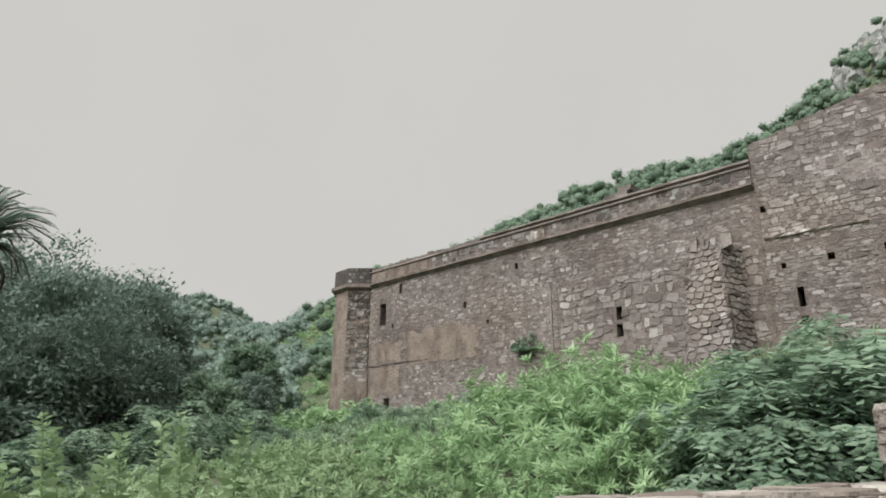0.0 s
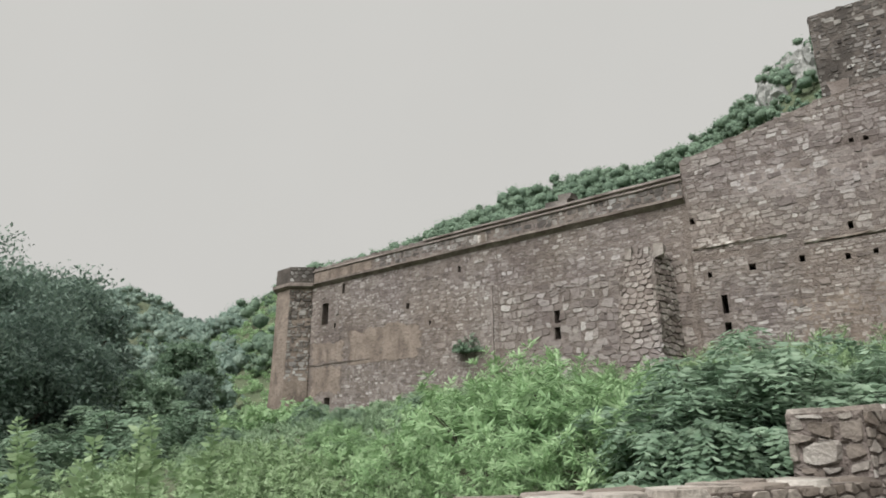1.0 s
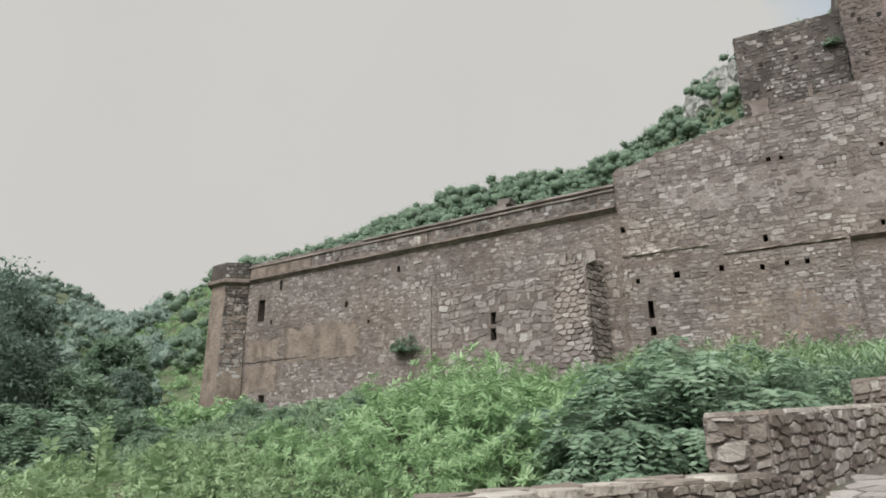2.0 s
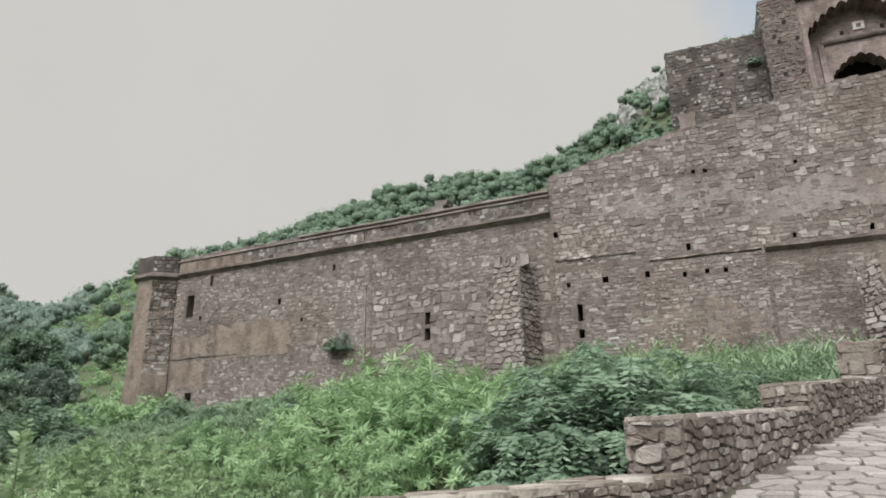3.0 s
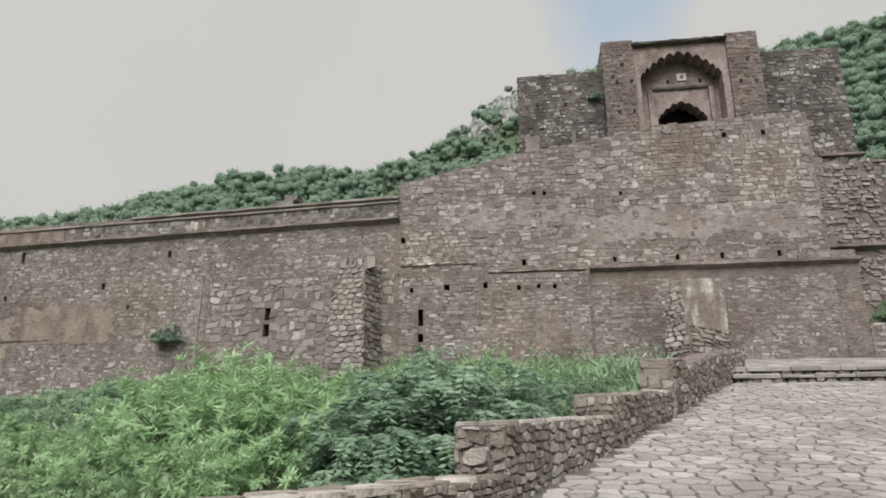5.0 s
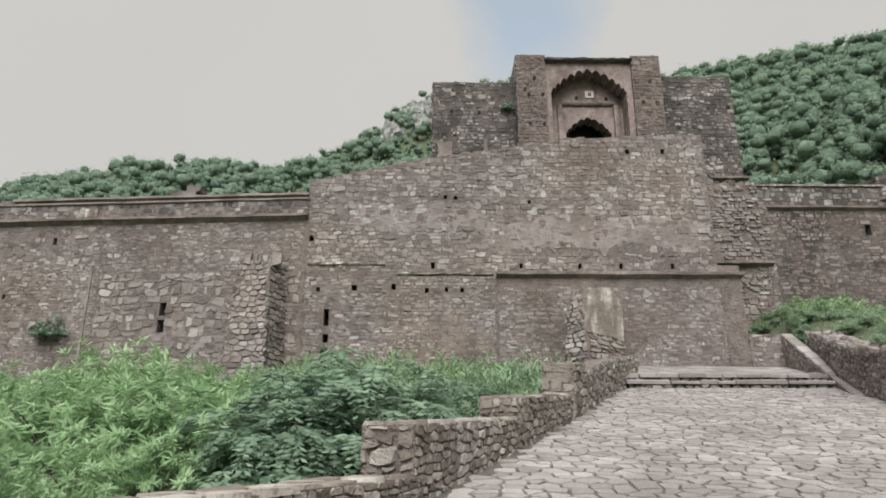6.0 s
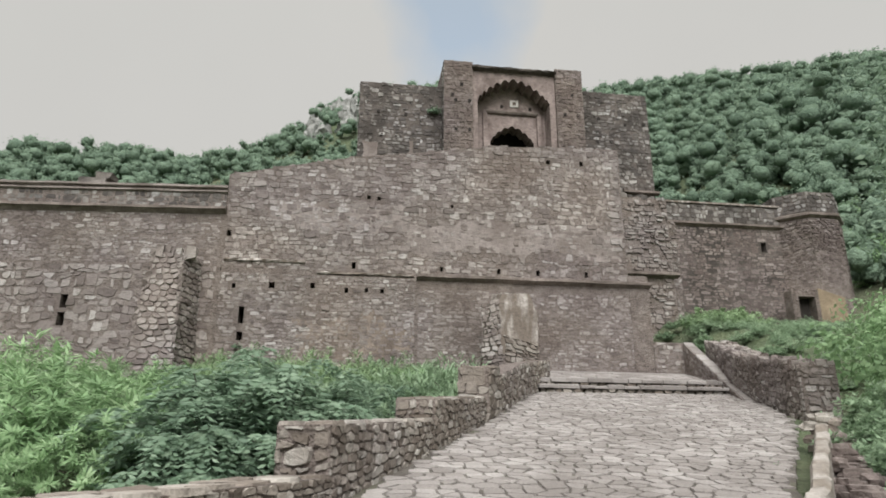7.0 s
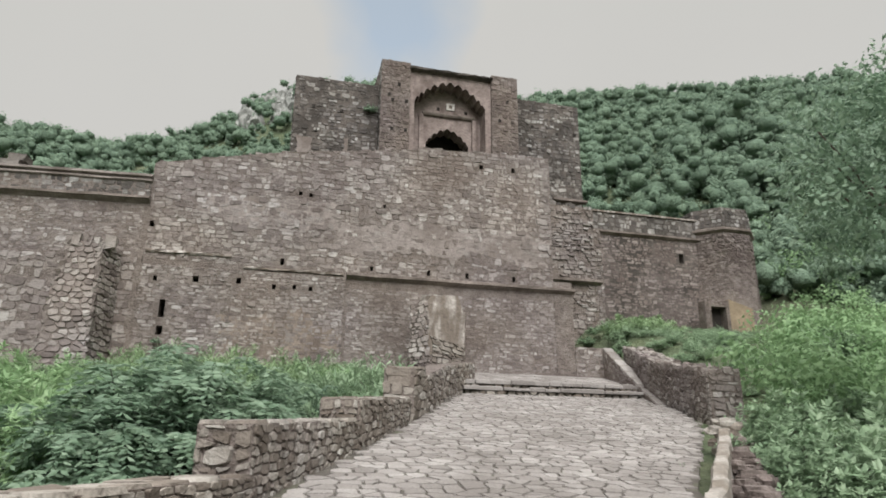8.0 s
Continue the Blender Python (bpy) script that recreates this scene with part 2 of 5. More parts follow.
M_LEAF_HILL_HAZED = leaf_mat("hazed_hill_leaf", [(0.115, 0.17, 0.125), (0.175, 0.25, 0.18), (0.26, 0.345, 0.25)], 0.85, 0.35, 0.22, 0.1)
M_LEAF_FAR_HAZED = leaf_mat("hazed_far_leaf", [(0.141, 0.206, 0.178), (0.217, 0.297, 0.249), (0.304, 0.389, 0.331)], 0.6, 0.42, 0.2, 0.2)
M_OCHRE = mat("ochre_render", [(0.19, 0.148, 0.10), (0.25, 0.197, 0.135), (0.31, 0.25, 0.175)], 1.5, 16, stain=(0.18, 0.14, 0.10), stain_scale=1.2, stain_amount=0.7, bump=0.5, dist=0.03)
M_LEAF_YELLOW = leaf_mat("pale_leaf", [(0.152, 0.232, 0.123), (0.249, 0.356, 0.188), (0.365, 0.47, 0.292)], 0.55, 0.36)
M_CROWN_HILL_HAZED = mat("hazed_hill_crown", [(0.115, 0.17, 0.125), (0.165, 0.235, 0.17), (0.215, 0.295, 0.21)], 1.6, 6.0, rand=0.3, bump=1.0, dist=0.35, spec=0.1)
M_CROWN_FAR_HAZED = mat("hazed_far_crown", [(0.168, 0.224, 0.188), (0.224, 0.291, 0.239), (0.291, 0.364, 0.302)], 1.2, 4.0, rand=0.3, bump=1.0, dist=0.4, spec=0.1)
M_ROCK = mat("grey_rock", [(0.16, 0.165, 0.155), (0.27, 0.275, 0.26), (0.40, 0.40, 0.385)], 0.8, 5, bump=0.8, dist=0.2, rand=0.4)


# ---- helpers for meshes ----
def link_mesh(name, verts, faces, material, parent=None, label="", category="", kind="", group="", smooth=False):
    me = bpy.data.meshes.new(name)
    me.from_pydata(verts, [], faces)
    me.materials.append(material)
    if smooth:
        me.polygons.foreach_set("use_smooth", [True] * len(me.polygons))
    me.update()
    ob = new(name, me)
    if parent is not None:
        ob.parent = parent
    return tagged(ob, label, category, group, kind)


def fix_normals(ob):
    bm = bmesh.new()
    bm.from_mesh(ob.data)
    bmesh.ops.recalc_face_normals(bm, faces=bm.faces)
    bm.to_mesh(ob.data)
    bm.free()
    return ob


class Soup:
    """Gathers pieces into vertex and face lists."""
    def __init__(self):
        self.v, self.f = [], []

    def add(self, verts, faces):
        k = len(self.v)
        self.v += verts
        self.f += [tuple(i + k for i in f) for f in faces]

    def box(self, x0, x1, y0, y1, z0, z1, m=None, jit=0.0, rng=random):
        vs = [Vector((x, y, z)) for z in (z0, z1) for x, y in ((x0, y0), (x1, y0), (x1, y1), (x0, y1))]
        vs = [v + Vector([rng.uniform(-jit, jit) for _ in range(3)]) for v in vs] if jit else vs
        if m is not None:
            vs = [m @ v for v in vs]
        self.add(vs, [(0, 3, 2, 1), (4, 5, 6, 7), (0, 1, 5, 4), (1, 2, 6, 5), (2, 3, 7, 6), (3, 0, 4, 7)])

    def prism(self, profile, x0, x1, m=None, cuts=1):
        """A profile of (y, z) points drawn out along x."""
        n, vs, fs = len(profile), [], []
        for i in range(cuts + 1):
            x = x0 + (x1 - x0) * i / cuts
            vs += [Vector((x, y, z)) for y, z in profile]
        for i in range(cuts):
            for j in range(n):
                a, b = i * n + j, i * n + (j + 1) % n
                fs.append((a, b, b + n, a + n))
        fs += [tuple(range(n))[::-1], tuple(range(cuts * n, cuts * n + n))]
        if m is not None:
            vs = [m @ v for v in vs]
        self.add(vs, fs)


def cells(w, h, sx, sz, jit, seed):
    """Irregular pieces in rough courses: polygons that fill a w x h panel."""
    rng = random.Random(seed)
    nx, nz = max(1, round(w / sx)), max(1, round(h / sz))
    sx, sz = w / nx, h / nz
    seeds = {}
    for r in range(-1, nz + 1):
        shift = rng.random()
        for c in range(-2, nx + 2):
            seeds[c, r] = ((c + 0.5 + shift - 0.5 + rng.uniform(-jit, jit)) * sx, (r + 0.5 + rng.uniform(-jit, jit) * 0.6) * sz)
    k = sx / sz
    out = []
    for r in range(nz):
        for c in range(-1, nx + 1):
            px, pz = seeds[c, r]
            poly = [(max(0, px - 2 * sx), max(0, pz - 2 * sz)), (min(w, px + 2 * sx), max(0, pz - 2 * sz)), (min(w, px + 2 * sx), min(h, pz + 2 * sz)), (max(0, px - 2 * sx), min(h, pz + 2 * sz))]
            if poly[0][0] >= poly[1][0]:
                continue
            for dr in (0, -1, 1):
                for dc in (-1, 1, 0, -2, 2):
                    q = seeds.get((c + dc, r + dr))
                    if q is None or (dc == 0 and dr == 0):
                        continue
                    mx, mz, nxx, nzz = (px + q[0]) / 2, (pz + q[1]) / 2, q[0] - px, (q[1] - pz) * k * k
                    res = []
                    for i in range(len(poly)):
                        a, b = poly[i - 1], poly[i]
                        da, db = (a[0] - mx) * nxx + (a[1] - mz) * nzz, (b[0] - mx) * nxx + (b[1] - mz) * nzz
                        if (da <= 0) != (db <= 0):
                            s = da / (da - db)
                            res.append((a[0] + (b[0] - a[0]) * s, a[1] + (b[1] - a[1]) * s))
                        if db <= 0:
                            res.append(b)
                    poly = res
                    if len(poly) < 3:
                        break
                if len(poly) < 3:
                    break
            if len(poly) < 3:
                continue
            clean = [p for i, p in enumerate(poly) if abs(p[0] - poly[i - 1][0]) + abs(p[1] - poly[i - 1][1]) > 0.015]
            if len(clean) >= 3:
                out.append(clean)
    return out


def courses(w, h, sx, sz, jit, seed):
    """Coursed rubble: rows of uneven height, each cut into stones of very uneven length, with wavering beds."""
    rng = random.Random(seed)
    beds = [0.0]
    while beds[-1] < h - 0.4 * sz:
        beds.append(min(h, beds[-1] + sz * rng.uniform(0.55, 1.5)))
    beds[-1] = h
    wave = lambda u, k: 0.0 if k in (0, len(beds) - 1) else 0.75 * sz * noise.noise(Vector((u * 0.55 / sx, k * 0.9, seed * 0.31)))
    out = []
    for k in range(len(beds) - 1):
        u = -rng.random() * sx
        while u < w:
            v = u + sx * (rng.uniform(0.35, 0.9) if rng.random() < 0.55 else rng.uniform(0.9, 1.9))
            a, b = max(0.0, u), min(w, v)
            if b - a > 0.05:
                q = lambda r: rng.uniform(-r, r) * jit * sz
                m = (a + b) / 2 + q(1.5)
                lo, hi = beds[k], beds[k + 1]
                if rng.random() < 0.12 and k + 2 < len(beds):
                    hi = hi + 0.6 * (beds[k + 2] - hi)
                out.append([(a + q(0.5), lo + wave(a, k) + q(0.35)), (m, lo + wave(m, k) - abs(q(0.3))), (b + q(0.5), lo + wave(b, k) + q(0.35)),
                            (b + q(0.9), hi + wave(b, k + 1) + q(0.4)), (m + q(0.8), hi + wave(m, k + 1) + q(0.45)), (a + q(0.9), hi + wave(a, k + 1) + q(0.4))])
            u = v
    return out


def stone_piece(poly, place, gap, proud, rng, sink=0.03, rough=0.0, top=0.87):
    """Vertices and faces of one stone: a rounded slab over the polygon; place(u, v, out) puts it in the world."""
    if rough:
        cut = []
        for i, p in enumerate(poly):
            q, r = poly[i - 1], poly[(i + 1) % len(poly)]
            k, j = rng.uniform(0.5, 1.8) * rough, rng.uniform(0.5, 1.8) * rough
            cut += [(p[0] + (q[0] - p[0]) * k, p[1] + (q[1] - p[1]) * k), (p[0] + (r[0] - p[0]) * j, p[1] + (r[1] - p[1]) * j)]
        poly = cut
    n = len(poly)
    cu, cv = sum(p[0] for p in poly) / n, sum(p[1] for p in poly) / n
    size = max(0.04, min(max(abs(p[0] - cu) for p in poly), max(abs(p[1] - cv) for p in poly)))
    s0 = max(0.45, 1 - gap / size)
    ku, kv = (s0 * rng.uniform(1 - rough, 1), s0 * rng.uniform(1 - rough, 1)) if rough else (s0, s0)
    tu, tv = rng.uniform(-0.25, 0.25) * proud / size, rng.uniform(-0.25, 0.25) * proud / size
    vs = []
    rings = ((1.0, -sink), (top, proud)) if rough else ((1.0, -sink), (0.985, proud * 0.55), (0.78, proud))
    for s, d in rings:
        for u, v in poly:
            du, dv = (u - cu) * s * ku, (v - cv) * s * kv
            vs.append(place(cu + du, cv + dv, d + (du * tu + dv * tv if d > 0 else 0) + (rng.uniform(-0.15, 0.15) * proud if d > 0 else 0)))
    fs = []
    for k in range(0, n * (len(rings) - 1), n):
        for i in range(n):
            j = (i + 1) % n
            fs.append((k + i, k + j, k + n + j, k + n + i))
    fs.append(tuple(range(n * (len(rings) - 1), n * len(rings))))
    return vs, fs


def lay_stones(parent, w, h, sx, sz, place, seed, material, keep=None, jit=0.44, gap=0.02, proud=0.03, singles=0, single_box=None, name="stone", rough=0.16, flush=0.45, top=0.87, laid=cells):
    """Stones over a panel, as laid (cells or courses): those inside single_box, up to singles of them, are parts of their own, the rest is one part."""
    rng = random.Random(seed + 1)
    rest, count = Soup(), 0
    for poly in laid(w, h, sx, sz, jit, seed):
        cu, cv = sum(p[0] for p in poly) / len(poly), sum(p[1] for p in poly) / len(poly)
        if keep is not None and rng.random() > keep(cu, cv):
            continue
        vs, fs = stone_piece(poly, place, gap * flush * rng.uniform(0.5, 1.8), proud * flush * rng.uniform(0.4, 1.6), rng, rough=rough, top=top)
        if count < singles and (single_box is None or (single_box[0] < cu < single_box[1] and single_box[2] < cv < single_box[3])):
            link_mesh(name, vs, fs, material, parent)
            count += 1
        else:
            rest.add(vs, fs)
    if rest.v:
        link_mesh(name + "_facing", rest.v, rest.f, material, parent, kind="stuff")


def holed_wall(name, x0, x1, z0, top, holes, thick, m, material, label, depth=1.0, cuts=(), parent=None, kind="structure", back=True):
    """An upright wall with openings; top(x) is its height, holes are (x0, x1, z0, z1); its face lies at local y = 0."""
    xs = sorted({x0, x1, *cuts, *[v for h in holes for v in h[:2]]})
    zs = sorted({z0, *[v for h in holes for v in h[2:]]})
    s = Soup()
    for xa, xb in zip(xs, xs[1:]):
        rows = zs + [None]
        for k, za in enumerate(zs):
            zb = rows[k + 1]
            if za >= min(top(xa), top(xb)):
                continue
            ta, tb = (min(zb, top(xa)), min(zb, top(xb))) if zb is not None and max(zb, rows[k + 2] or 0) < min(top(xa), top(xb)) else (top(xa), top(xb))
            if zb is not None and zb < min(top(xa), top(xb)):
                ta = tb = zb
            xm, zm = (xa + xb) / 2, (za + (zb if zb is not None else za + 0.01)) / 2
            inside = any(h[0] < xm < h[1] and h[2] < zm < h[3] for h in holes)
            if inside and not back:
                continue
            y = depth if inside else 0.0
            s.add([m @ Vector(p) for p in ((xa, y, za), (xb, y, za), (xb, y, tb), (xa, y, ta))], [(0, 1, 2, 3)])
        s.add([m @ Vector(p) for p in ((xa, 0, top(xa)), (xb, 0, top(xb)), (xb, thick, top(xb)), (xa, thick, top(xa)))], [(0, 1, 2, 3)])
        if back:
            s.add([m @ Vector(p) for p in ((xa, thick, z0), (xb, thick, z0), (xb, thick, top(xb)), (xa, thick, top(xa)))], [(3, 2, 1, 0)])
    for a, b, c, d in holes:
        for q in (((a, 0, c), (a, depth, c), (a, depth, d), (a, 0, d)), ((b, 0, c), (b, 0, d), (b, depth, d), (b, depth, c)),
                  ((a, 0, d), (a, depth, d), (b, depth, d), (b, 0, d)), ((a, 0, c), (b, 0, c), (b, depth, c), (a, depth, c))):
            s.add([m @ Vector(p) for p in q], [(0, 1, 2, 3)])
    for x in (x0, x1):
        s.add([m @ Vector(p) for p in ((x, 0, z0), (x, thick, z0), (x, thick, top(x)), (x, 0, top(x)))], [(0, 1, 2, 3)])
    return link_mesh(name, s.v, s.f, material, parent, label if parent is None else "", "wall" if parent is None else "", kind if parent is None else "")


def lerp_table(table, x):
    for (a, va), (b, vb) in zip(table, table[1:]):
        if x <= b:
            return va + (vb - va) * max(0.0, min(1.0, (x - a) / (b - a)))
    return table[-1][1]


def clear_of(holes, u0=0.0, v0=0.0, pad=0.12):
    return lambda u, v: not any(h[0] - pad < u + u0 < h[1] + pad and h[2] - pad < v + v0 < h[3] + pad for h in holes)


# ---- ground ----
RIDGE = [(-180, 5), (-110, 7), (-85, 10.5), (-75, 11.2), (-66, 11.8), (-62, 12), (-59, 11.7), (-56.2, 11), (-53.6, 9.2), (-52.2, 9.6), (-50, 11.4), (-46.2, 14.2), (-41.6, 15.3), (-36.4, 16.7), (-32.4, 18.5), (-27.3, 20.4), (-21, 21.9), (-15, 22.2), (-10.8, 23.4),
         (-7.8, 24.7), (-4.8, 27), (-2.7, 28.6), (0.2, 29.5), (6, 30), (14, 30), (24, 28.9), (27, 29.2), (32, 28.4), (37, 27.8), (43, 27), (50, 25.5), (65, 20), (90, 14), (130, 7), (180, 5)]
FAR = [(-180, 300), (-85, 300), (-56, 260), (-53.5, 190), (-50, 150), (-44, 140), (45, 140), (75, 150), (120, 260), (180, 300)]
FOOT = [(-180, 60), (-85, 60), (-58, 55), (-50, 44), (-40, 44), (-20, 42), (0, 50), (20, 52), (30, 46), (45, 34), (60, 30), (80, 40), (180, 60)]


def smooth01(t):
    t = max(0.0, min(1.0, t))
    return t * t * (3 - 2 * t)


def base_z(x, y):
    z = 0.196 * (max(-8.0, min(20.0, y)) + 0.6)
    z += smooth01((x - 11.6) / 2.0) * 0.25 * max(0.0, min(20.0, y - 12.0))
    z -= smooth01((-x - 10) / 14) * 1.2
    return z


def ground_z(x, y):
    r, az = math.hypot(x, y), math.degrees(math.atan2(x, y))
    b = base_z(x, y) - 0.10
    foot, far = lerp_table(FOOT, az), lerp_table(FAR, az)
    peak = far * math.tan(radians(lerp_table(RIDGE, az))) + 1.6
    if r > foot:
        t = (r - foot) / (far - foot)
        if t <= 1:
            b += (peak - b) * (0.35 * t + 0.65 * smooth01(t))
            b += 5.0 * smooth01(t * 3) * (1 - t) * noise.noise(Vector((x * 0.03, y * 0.03, 0))) * min(1, far / 140)
        else:
            b = peak - (r - far) * 0.25 if r < far * 1.6 else peak - far * 0.15 - (r - far * 1.6) * 0.02
    return b


radii = [0.01] + [1.2 * 1.085 ** i for i in range(92)]
radii = [r for r in radii if r < 1800]
N_AZ = 360
gv, gf = [], []
for r in radii:
    for k in range(N_AZ):
        a = radians(k - 180)
        x, y = r * math.sin(a), r * math.cos(a)
        gv.append((x, y, ground_z(x, y)))
for i in range(len(radii) - 1):
    for k in range(N_AZ):
        a, b = i * N_AZ + k, i * N_AZ + (k + 1) % N_AZ
        gf.append((a, a + N_AZ, b + N_AZ, b))
fix_normals(link_mesh("ground", gv, gf, M_GROUND, label="grassy slope and wooded hillsides of a valley", category="ground", kind="structure", smooth=True))


# ---- paved ramp ----
def ramp_z(y):
    return 0.196 * (y + 0.6)


def left_edge(y):
    return 0.5 * y - 3.1 + lerp_table([(-6, 0.28), (11.0, 0.3), (13.6, 0.08)], y)


def right_edge(y):
    return lerp_table([(-6, 1.2), (0, 3.3), (5.75, 5.05), (11.8, 9.45), (16.4, 11.2)], y)


Y0, Y1 = -6.0, 16.4
s = Soup()
for i in range(24):
    ya, yb = Y0 + (Y1 - Y0) * i / 24, Y0 + (Y1 - Y0) * (i + 1) / 24
    p = [(left_edge(ya), ya), (right_edge(ya), ya), (right_edge(yb), yb), (left_edge(yb), yb)]
    s.add([(x, y, ramp_z(y) - 0.012) for x, y in p], [(0, 1, 2, 3)])
    s.add([(x, y, ramp_z(y) - 0.5) for x, y in p], [(3, 2, 1, 0)])
    for j in range(4):
        a, b = p[j], p[(j + 1) % 4]
        s.add([(a[0], a[1], ramp_z(a[1]) - 0.5), (b[0], b[1], ramp_z(b[1]) - 0.5), (b[0], b[1], ramp_z(b[1]) - 0.012), (a[0], a[1], ramp_z(a[1]) - 0.012)], [(0, 1, 2, 3)])
ramp = link_mesh("ramp_pavement", s.v, s.f, M_JOINT, label="sloping ramp paved with worn pale irregular flagstones", category="pavement", kind="structure")

# ---- great wall: long stretch ----
MA = Matrix.Translation((-4.2, 20, 0)) @ Matrix.Rotation(radians(-4.54), 4, "Z")
A_HOLES = [(-16.72, -16.3, 7.46, 8.45), (-15.44, -15.28, 8.75, 9.2), (-16.3, -15.95, 3.8, 4.2), (-4.78, -4.56, 6.04, 6.48), (-4.8, -4.57, 5.48, 5.9), (-8.94, -8.8, 8.6, 8.85),
           (-15.9, -15.78, 7.25, 7.45), (-13.4, -13.28, 6.35, 6.5), (-12.2, -12.08, 6.45, 6.6), (-11.3, -11.18, 6.5, 6.65), (-14.3, -14.2, 6.25, 6.38), (-17.0, -16.9, 6.0, 6.12), (-16.5, -16.4, 6.02, 6.14), (-11.6, -11.45, 7.5, 7.75), (-10.4, -10.28, 6.7, 6.85)]
wall_a = holed_wall("wall_long", -17.6, 0.0, 2.0, lambda x: 9.42, A_HOLES, 1.4, MA, M_MORTAR, "long rubble stone fort wall with loopholes and peeling plaster", depth=0.9)
# ---- great wall: high stretch ----
MB = Matrix.Translation((0, 20, 0))
TOP_B = [(-4.2, 10.72), (-2.4, 11.15), (0.0, 11.66), (3.5, 12.18), (5.0, 12.4), (8.2, 12.62), (9.68, 12.6)]
B_HOLES = [(0.03, 0.15, 7.6, 7.82), (4.97, 5.09, 7.6, 7.8), (6.36, 6.48, 7.6, 7.8), (8.1, 8.22, 7.6, 7.8), (1.0, 1.12, 6.78, 6.92), (0.48, 0.6, 6.8, 6.94), (-0.17, -0.05, 6.75, 6.92), (-1.28, -1.14, 6.86, 7.05), (-2.6, -2.42, 6.82, 7.02), (-3.76, -3.64, 6.78, 6.94),
           (0.45, 0.57, 10.1, 10.24), (0.8, 0.92, 10.08, 10.22), (3.36, 3.46, 9.94, 10.06), (-3.47, -3.3, 5.64, 6.2), (-3.47, -3.29, 5.1, 5.38), (6.9, 7.04, 11.85, 12.02), (8.16, 8.3, 11.85, 12.04), (-4.1, -3.95, 8.55, 8.75), (3.0, 3.1, 7.62, 7.78)]
wall_b = holed_wall("wall_high", -4.2, 9.68, 2.0, lambda x: lerp_table(TOP_B, x), B_HOLES, 1.6, MB, M_MORTAR, "high rubble stone retaining wall with a sloping top", cuts=[p[0] for p in TOP_B], depth=0.8)
s = Soup()
s.prism([(-0.02, 2.0), (-0.02, 7.45), (0.03, 7.75), (1.6, 7.95), (1.6, 2.0)], 9.68, 10.4, MB)
link_mesh("wall_high_shoulder", s.v, s.f, M_MORTAR, label="lower stepped shoulder at the end of the high stone wall", category="wall", kind="structure")
# ---- parapet and mouldings of the long wall ----
def bar(name, profile, x0, x1, m, material, parent=None, label="", category="", kind="", cuts=24, wob=0.012, seed=1):
    """A moulding along x with slightly worn edges."""
    rng = random.Random(seed)
    s = Soup()
    s.prism(profile, x0, x1, m, cuts)
    v = [Vector(p) + Vector((0, rng.uniform(-wob, wob), rng.uniform(-wob, wob))) for p in s.v]
    return fix_normals(link_mesh(name, v, s.f, material, parent, label, category, kind))


def on_face(m, x0, z0):
    return lambda u, v, d: m @ Vector((x0 + u, -d, z0 + v))


bar("cornice", [(0.0, 9.28), (-0.10, 9.36), (-0.2, 9.42), (-0.2, 9.5), (0.3, 9.54), (0.3, 9.28)], -17.6, 0.03, MA, M_CORNICE, wall_a)
bar("parapet", [(-0.03, 9.54), (-0.03, 10.22), (0.55, 10.24), (0.55, 9.54)], -17.6, 0.0, MA, M_MORTAR, wall_a)
bar("moulding", [(-0.03, 10.02), (-0.11, 10.05), (-0.11, 10.1), (-0.03, 10.12)], -17.5, 0.02, MA, M_PINK, wall_a)
bar("moulding", [(-0.03, 10.17), (-0.14, 10.2), (-0.14, 10.27), (0.0, 10.3)], -10.6, 0.02, MA, M_PINK, wall_a, seed=2)
bar("plaster_band", [(-0.02, 9.56), (-0.05, 9.56), (-0.05, 10.0), (-0.02, 10.0)], -17.3, -13.6, MA, M_PLASTER, wall_a)

# ---- corner tower at the end of the long wall ----
def ring(cx, cy, r, n, turn=0.0):
    return [(cx + r * math.cos(radians(turn) + 2 * math.pi * i / n), cy + r * math.sin(radians(turn) + 2 * math.pi * i / n)) for i in range(n)]


def drum(s, cx, cy, n, turn, profile):
    """A many-sided tower: profile is (radius, z) from the bottom up."""
    vs, fs = [], []
    for r, z in profile:
        vs += [Vector((x, y, z)) for x, y in ring(cx, cy, r, n, turn)]
    for k in range(len(profile) - 1):
        for i in range(n):
            j = (i + 1) % n
            fs.append((k * n + i, k * n + j, (k + 1) * n + j, (k + 1) * n + i))
    fs.append(tuple(range(n))[::-1])
    fs.append(tuple(range((len(profile) - 1) * n, len(profile) * n)))
    s.add(vs, fs)


def face_of(cx, cy, r, n, turn, i, z0):
    """place() for one flat side of a many-sided tower, and the side's width."""
    pts = ring(cx, cy, r, n, turn)
    a, b = Vector((*pts[i], 0)), Vector((*pts[(i + 1) % n], 0))
    side = (b - a).normalized()
    out = Vector((side.y, -side.x, 0))
    return (lambda u, v, d: a + side * u + out * d + Vector((0, 0, z0 + v))), (b - a).length


TC = MA @ Vector((-18.65, 0.55, 0))
TURN = 14
tower = tagged(new("corner_tower"), "plastered polygonal stone corner tower with a corniced parapet", "tower")
s = Soup()
drum(s, TC.x, TC.y, 8, TURN, [(1.5, 2.0), (1.36, 5.6), (1.33, 9.3)])
link_mesh("shaft", s.v, s.f, M_PLASTER, tower)
s = Soup()
drum(s, TC.x, TC.y, 8, TURN, [(1.36, 9.26), (1.56, 9.36), (1.56, 9.5), (1.4, 9.56)])
link_mesh("cornice", s.v, s.f, M_CORNICE, tower)
s = Soup()
